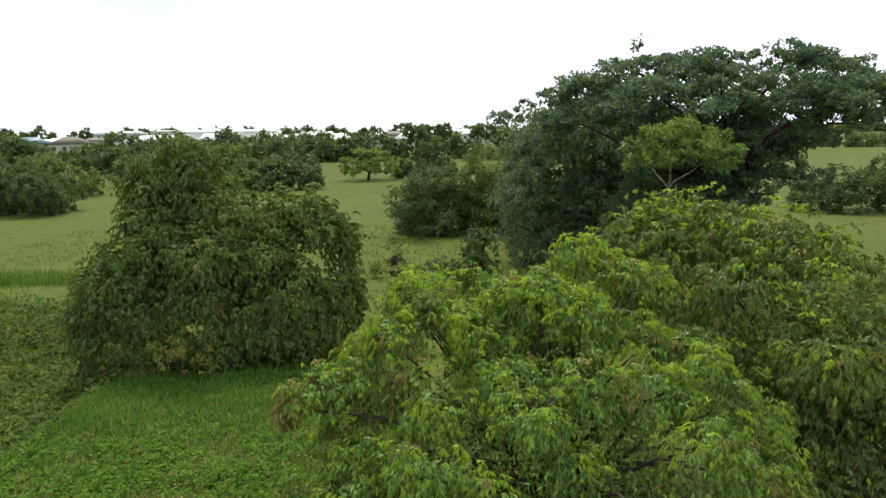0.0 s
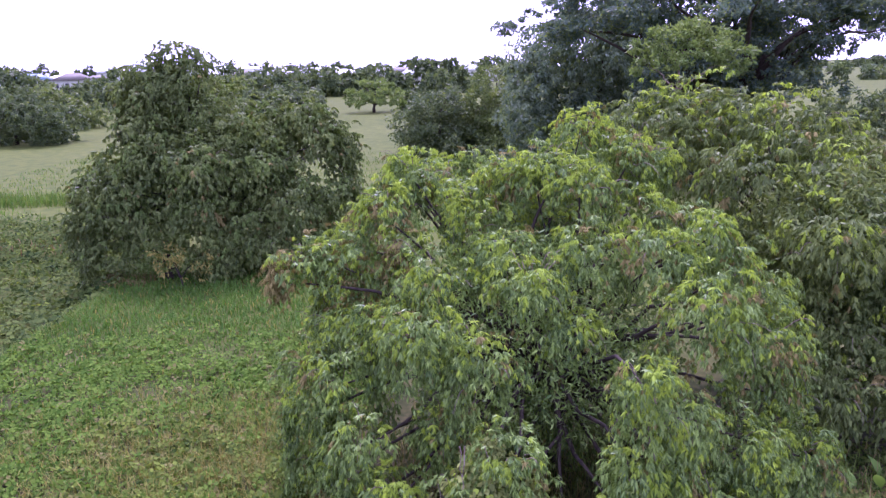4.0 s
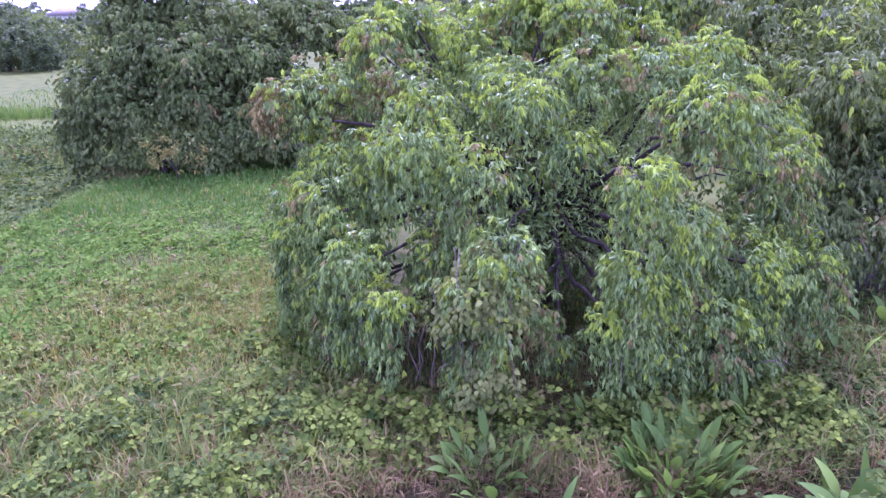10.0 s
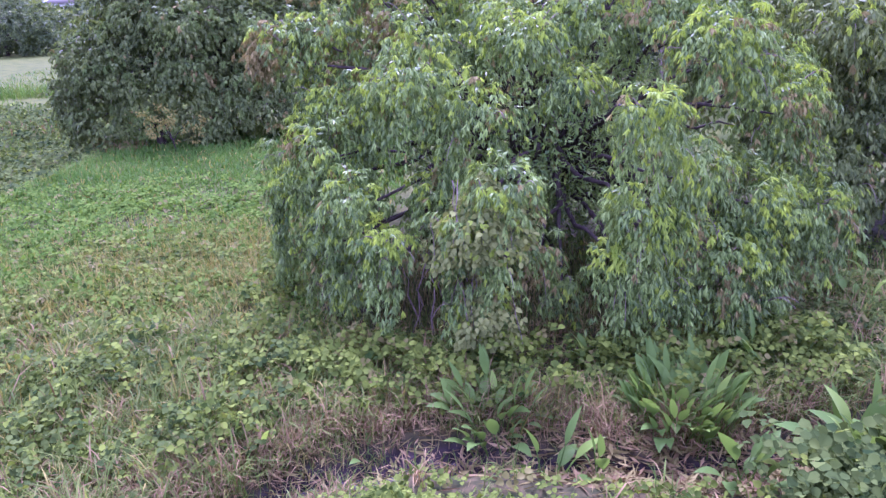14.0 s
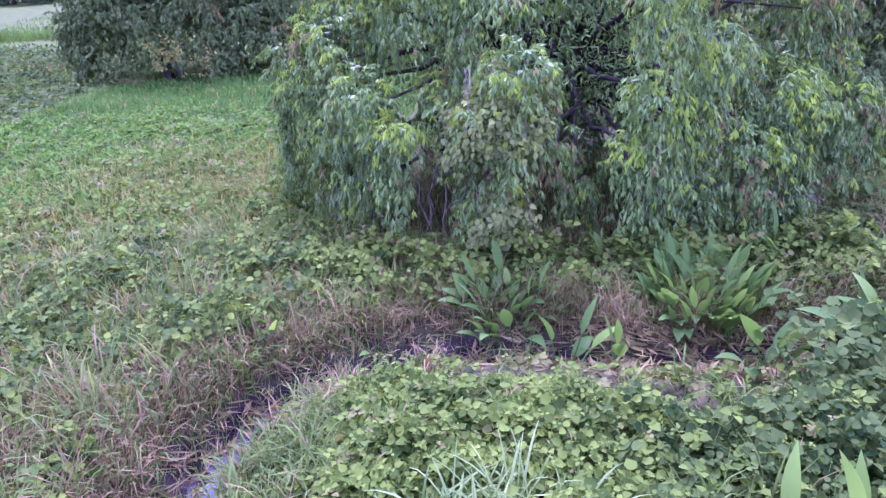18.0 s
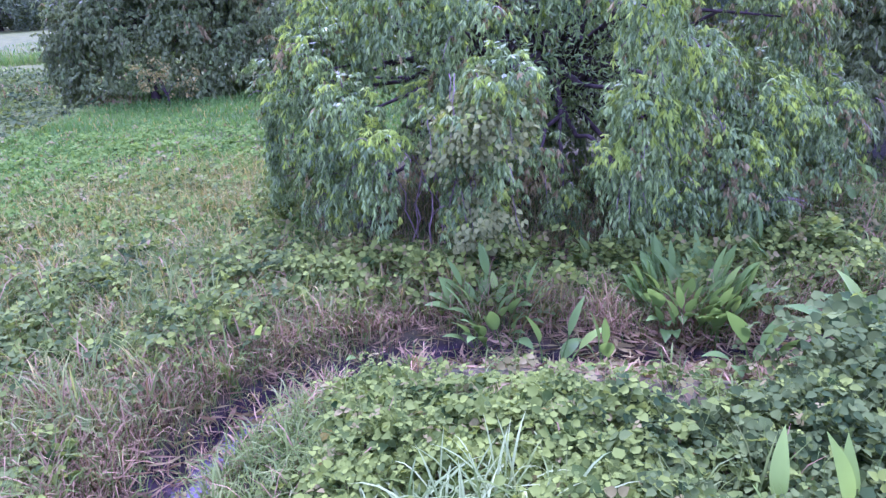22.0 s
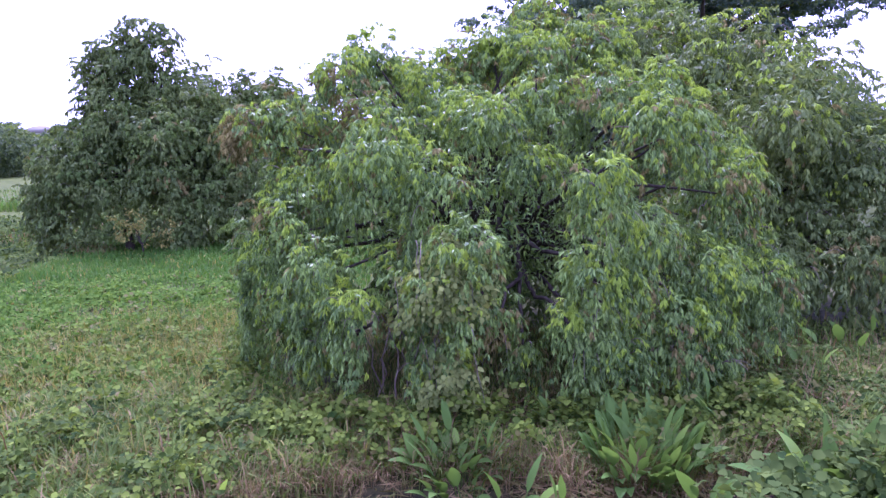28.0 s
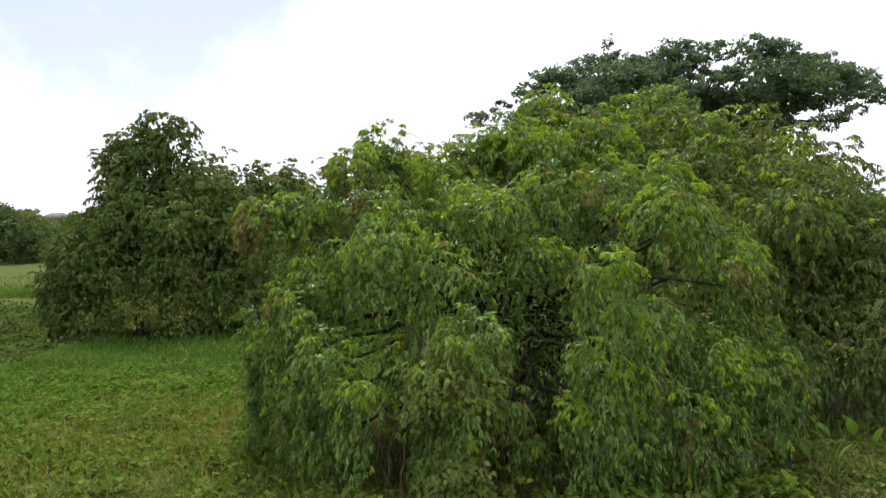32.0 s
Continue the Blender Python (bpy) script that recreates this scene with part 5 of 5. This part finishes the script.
stuff("dead_leaves", slim_leaves("dead_leaves", P, np.stack([np.cos(a), np.sin(a), gr.uniform(-0.05, 0.25, k)], 1), L, L * 0.18, [M_STRAW, M_DRYLEAF], gr.integers(0, 2, k), gr),
      "pale dead leaves and stalks lying in the ditch", "dead leaves")


# ---------- big-leaved flag plants ----------
def flag_leaf(stalk, blade, width, lean, curl, mat):
    """One upright leaf: a thin stalk and a broad pointed blade, leaning along +x."""
    s = np.linspace(0, 1, 5)
    stalk_pts = np.stack([lean * stalk * 0.5 * s ** 2, 0 * s, stalk * s], 1)
    V, F = tube_arrays(stalk_pts, np.linspace(0.012, 0.007, 5), 5)
    n = 9
    t = np.linspace(0, 1, n)
    ang = math.atan(lean) + curl * t
    step = blade / (n - 1)
    cx = stalk_pts[-1][0] + np.concatenate([[0], np.cumsum(np.sin(ang[:-1]) * step)])
    cz = stalk_pts[-1][2] + np.concatenate([[0], np.cumsum(np.cos(ang[:-1]) * step)])
    w = width * 0.5 * np.sin(np.pi * np.clip(t, 0.02, 0.995) ** 0.72) ** 0.95
    nx, nz = -np.cos(ang), np.sin(ang)
    mid = np.stack([cx, 0 * cx, cz], 1)
    side = np.stack([0.22 * w * nx, w, 0.22 * w * nz], 1)
    other = side * (1, -1, 1)
    B = np.concatenate([mid + side, mid, mid + other])
    q = np.arange(n - 1)[:, None]
    FB = np.concatenate([np.concatenate([q, q + 1, q + 1 + n, q + n], 1), np.concatenate([q + n, q + n + 1, q + 1 + 2 * n, q + 2 * n], 1)]) + len(V)
    return mesh_of("leaf", np.concatenate([V, B]), np.concatenate([F, FB]), [mat])


fr = np.random.default_rng(55)
FLAG = [flag_leaf(0.36, 0.44, 0.180, 0.25, 0.6, M_FLAG), flag_leaf(0.28, 0.42, 0.175, 0.5, 1.0, M_FLAG), flag_leaf(0.18, 0.38, 0.17, 0.8, 1.2, M_FLAG),
        flag_leaf(0.48, 0.46, 0.105, 0.12, 0.35, M_FLAG), flag_leaf(0.36, 0.40, 0.13, 0.3, 0.7, M_FLAG_Y), flag_leaf(0.34, 0.58, 0.135, 0.1, 0.5, M_FLAG_Y)]


def flag_plant(x, y, leaves, spread, size, label, yellow=0.06, only=None):
    plant = thing("flag_plant", (x, y, gz(x, y) - 0.02), label, "plant", "flag plants")
    for i in range(leaves):
        u = fr.uniform(0, 1)
        kind = 4 if fr.uniform(0, 1) < yellow else (fr.choice([1, 2]) if u > 0.62 else fr.choice([0, 3, 0]))
        ob = new("leaf", FLAG[int(only or kind)])
        ob.parent = plant
        a, q = fr.uniform(0, 2 * np.pi), spread * math.sqrt(fr.uniform(0, 1))
        ob.matrix_basis = pose(q * math.cos(a), q * math.sin(a), gz(x + q * math.cos(a), y + q * math.sin(a)) - gz(x, y), fr.uniform(-14, 14), fr.uniform(-6, 24), math.degrees(a) + fr.uniform(-50, 50)) @ Matrix.Scale(size * fr.uniform(0.75, 1.15), 4)
    return plant


flag_plant(2.54, 7.04, 150, 0.50, 0.70, "large clump of broad upright leaves on the bank")
flag_plant(0.56, 7.04, 48, 0.36, 0.70, "clump of broad upright leaves on the bank")
flag_plant(1.05, 6.35, 5, 0.12, 0.8, "few broad leaves at the water's edge")
flag_plant(1.58, 6.30, 5, 0.10, 0.8, "few broad leaves at the water's edge")
flag_plant(2.78, 6.12, 9, 0.16, 0.85, "small clump of broad leaves at the water's edge")
flag_plant(3.95, 6.0, 34, 0.36, 1.0, "clump of broad leaves with yellow tips beside the ditch", 0.15)
flag_plant(3.55, 5.3, 12, 0.35, 0.8, "clump of broad leaves among creeper", 0.05)
flag_plant(4.5, 5.2, 14, 0.4, 0.95, "clump of broad leaves among creeper", 0.1)
flag_plant(2.36, 3.42, 5, 0.07, 0.78, "clump of tall broad bright leaves on the mound", 0.0, 5)
flag_plant(2.58, 3.45, 5, 0.08, 0.74, "clump of tall broad bright leaves on the mound", 0.0, 5)
flag_plant(1.92, 3.42, 3, 0.05, 0.68, "few tall broad leaves on the mound", 0.0, 5)
flag_plant(1.80, 8.05, 4, 0.15, 0.7, "few broad leaves under hanging boughs")
flag_plant(3.75, 7.75, 7, 0.30, 0.8, "few broad leaves under hanging boughs")
flag_plant(-2.0, 6.65, 2, 0.05, 0.55, "single broad leaves in dry grass")
flag_plant(-1.68, 6.55, 1, 0.02, 0.6, "single broad yellow-green leaf in dry grass", 1.0)
flag_plant(-3.05, 5.35, 1, 0.02, 0.6, "single broad leaf in dry grass")
flag_plant(-0.72, 6.75, 2, 0.08, 0.5, "single broad leaves at the ditch edge")
flag_plant(6.6, 10.6, 8, 0.5, 0.85, "broad leaves in long grass below a tree")
flag_plant(7.6, 11.0, 8, 0.5, 0.85, "broad leaves in long grass below a tree")
flag_plant(5.6, 9.6, 5, 0.4, 0.7, "broad leaves in long grass below a tree")


# ---------- far houses ----------
def wall_block(x0, x1, y0, y1, z0, z1):
    bm = bmesh.new()
    bmesh.ops.create_cube(bm, size=1, matrix=Matrix.Translation(((x0 + x1) / 2, (y0 + y1) / 2, (z0 + z1) / 2)) @ Matrix.Diagonal((x1 - x0, y1 - y0, z1 - z0, 1)))
    return bm


def bm_mesh(name, bm, mat):
    me = bpy.data.meshes.new(name)
    bm.to_mesh(me)
    bm.free()
    me.materials.append(mat)
    return me


def house(x, y, w, d, wall, roof, m_wall, m_roof, label, hipped=True, windows=3):
    h = thing("house", (x, y, -0.15), label, "house", "far houses")
    part("wall", bm_mesh("wall", wall_block(x - w / 2, x + w / 2, y, y + d, -0.3, wall), m_wall), h)
    e, inset = 0.5, (w * 0.3 if hipped else 0.0)
    V = np.array([(x - w / 2 - e, y - e, wall), (x + w / 2 + e, y - e, wall), (x + w / 2 + e, y + d + e, wall), (x - w / 2 - e, y + d + e, wall),
                  (x - w / 2 + inset, y + d / 2, roof), (x + w / 2 - inset, y + d / 2, roof)])
    part("roof", mesh_of("roof", V, [np.array([(0, 1, 5, 4), (2, 3, 4, 5), (3, 2, 1, 0)]), np.array([(1, 2, 5), (3, 0, 4)])], [m_roof]), h)
    for i in range(windows):
        cx = x - w / 2 + w * (i + 0.5) / windows
        part("window", bm_mesh("window", wall_block(cx - 0.6, cx + 0.6, y - 0.06, y + 0.02, wall - 2.2, wall - 0.9), M_GLASS), h)
    return h


M_WALL = solid_material("pale_plaster", (0.30, 0.335, 0.245), (0.41, 0.45, 0.34), 0.85, 2.0, bump=0.1)
M_TEAL = solid_material("teal_roof", (0.07, 0.14, 0.15), (0.11, 0.19, 0.20), 0.5, 3.0, bump=0.1)
M_BROWN = solid_material("brown_roof", (0.108, 0.105, 0.074), (0.158, 0.155, 0.112), 0.7, 3.0, bump=0.1)
M_WHITE = solid_material("white_sheet_roof", (0.66, 0.70, 0.63), (0.76, 0.80, 0.73), 0.5, 1.0, bump=0.05)
M_GREY = solid_material("grey_roof", (0.36, 0.41, 0.35), (0.46, 0.51, 0.45), 0.6, 1.0, bump=0.05)
M_GLASS = solid_material("dark_window", (0.03, 0.035, 0.04), (0.06, 0.065, 0.07), 0.2, 2.0, bump=0.0)
house(-131, 240, 11, 9, 5.2, 7.3, M_WALL, M_TEAL, "far house with a teal sheet roof and pale walls")
house(-119, 242, 10, 9, 5.0, 7.2, M_WALL, M_BROWN, "far house with a brown hipped roof and pale walls")
house(-150, 262, 9, 8, 3.6, 5.8, M_WALL, M_GREY, "far house with a grey roof among trees")
house(-84, 250, 12, 9, 3.2, 5.2, M_WALL, M_BROWN, "far house with a brown hipped roof and pale walls")
house(-172, 470, 12, 18, 8.8, 9.8, M_WALL, M_GREY, "far pale building with a flat grey roof", False, 2)
house(-152, 480, 22, 20, 8.0, 9.8, M_WHITE, M_WHITE, "far long shed with a white sheet roof", False, 0)
house(-124, 500, 26, 22, 7.8, 9.6, M_WHITE, M_WHITE, "far long shed with a white sheet roof", False, 0)
house(-200, 470, 26, 18, 7.6, 9.6, M_WALL, M_GREY, "far long shed with a grey roof", False, 4)
house(20, 560, 40, 22, 6.0, 7.4, M_WALL, M_GREY, "far long shed with a grey roof", False, 4)
M_PINK = solid_material("faded_red_roof", (0.145, 0.142, 0.108), (0.215, 0.212, 0.168), 0.7, 2.0, bump=0.05)
town = np.random.default_rng(77)
for i in range(26):
    w = town.uniform(9, 16)
    house(-196 + i * 9.6 + town.uniform(-3, 3), town.uniform(300, 400), w, town.uniform(8, 11), town.uniform(3.6, 5.0), town.uniform(6.0, 7.6), M_WALL, [M_WHITE, M_GREY, M_PINK, M_WHITE, M_WHITE, M_GREY, M_WHITE, M_GREY][i % 8],
          ["far house with a white sheet roof and pale walls", "far house with a grey roof and pale walls", "far house with a faded red roof and pale walls", "far house with a white sheet roof and pale walls", "far house with a white sheet roof and pale walls", "far house with a grey roof and pale walls", "far house with a white sheet roof and pale walls", "far house with a grey roof and pale walls"][i % 8], i % 3 > 0, 2)
for i in range(34):
    thicket("far_tree", -420 + i * 25, -420 + i * 25 + 27, 600 + 22 * math.sin(i * 1.3), 11.6 - 0.0105 * (-420 + i * 25) + 0.7 * math.sin(i * 2.2) + 0.5 * math.sin(i * 5.1), 10, 30, "distant tree on the skyline", [M_DARK, M_MID], 130 + i, 24, 1.8, 3.0)
boxy = [(-5.0 + 2.6 * (i % 4) - 1.5, 296, 2.0 + 1.9 * (i // 4), 2.0, 0.9) for i in range(16)]
crown_tree("far_tree", (-3.0, 296, -0.15), boxy, "tall square-topped dark tree in the distance", "tree", [M_DARK, M_MID], 60, 1.3, 0.4, 0.4, seed=180)


# ---------- creeper leaves that can be picked out one by one ----------
patch = thing("creeper", (1.2, 3.6, gz(1.2, 3.6)), "bright green creeper with large leaves on the mound", "creeper")
one = []
for i in range(4):
    L = np.array([0.062 + 0.007 * i])
    me = broad_leaves("leaf", np.zeros((1, 3)), np.array([[1.0, 0, 0]]), np.array([[0, 0, 1.0]]), L, L * (0.84 + 0.05 * i), [M_CREEPER], np.zeros(1, int))
    one.append(me)
for i in range(300):
    x, y = gr.uniform(-0.4, 3.2), gr.uniform(3.0, 4.7)
    ob = new("leaf", one[i % 4])
    ob.parent = patch
    ob.location = (x - 1.2, y - 3.6, gz(x, y) - gz(1.2, 3.6) + gr.uniform(0.2, 0.33))
    ob.rotation_euler = (gr.normal() * 0.3 - 0.1, gr.normal() * 0.3, gr.uniform(0, 6.28))

# dark broken stem standing in the ditch water
stem = np.array([(0, 0, -0.02), (0.012, 0.0, 0.05), (-0.008, 0.01, 0.10), (0.004, 0.0, 0.16)]) + (-1.96, 5.08, -0.33)
stump = thing("broken_stem", (-1.96, 5.08, -0.33), "short dark broken stem standing in ditch water", "stem")
part("stalk", tubes("stalk", [(stem, np.array([0.026, 0.022, 0.024, 0.012]), 7)], M_BARK), stump)
part("root", tubes("root", [(bent((-1.96, 5.08, -0.31), (-1.86, 5.05, -0.30), 0.03, gr, 5, 0.2), np.linspace(0.02, 0.008, 5), 6)], M_BARK), stump)
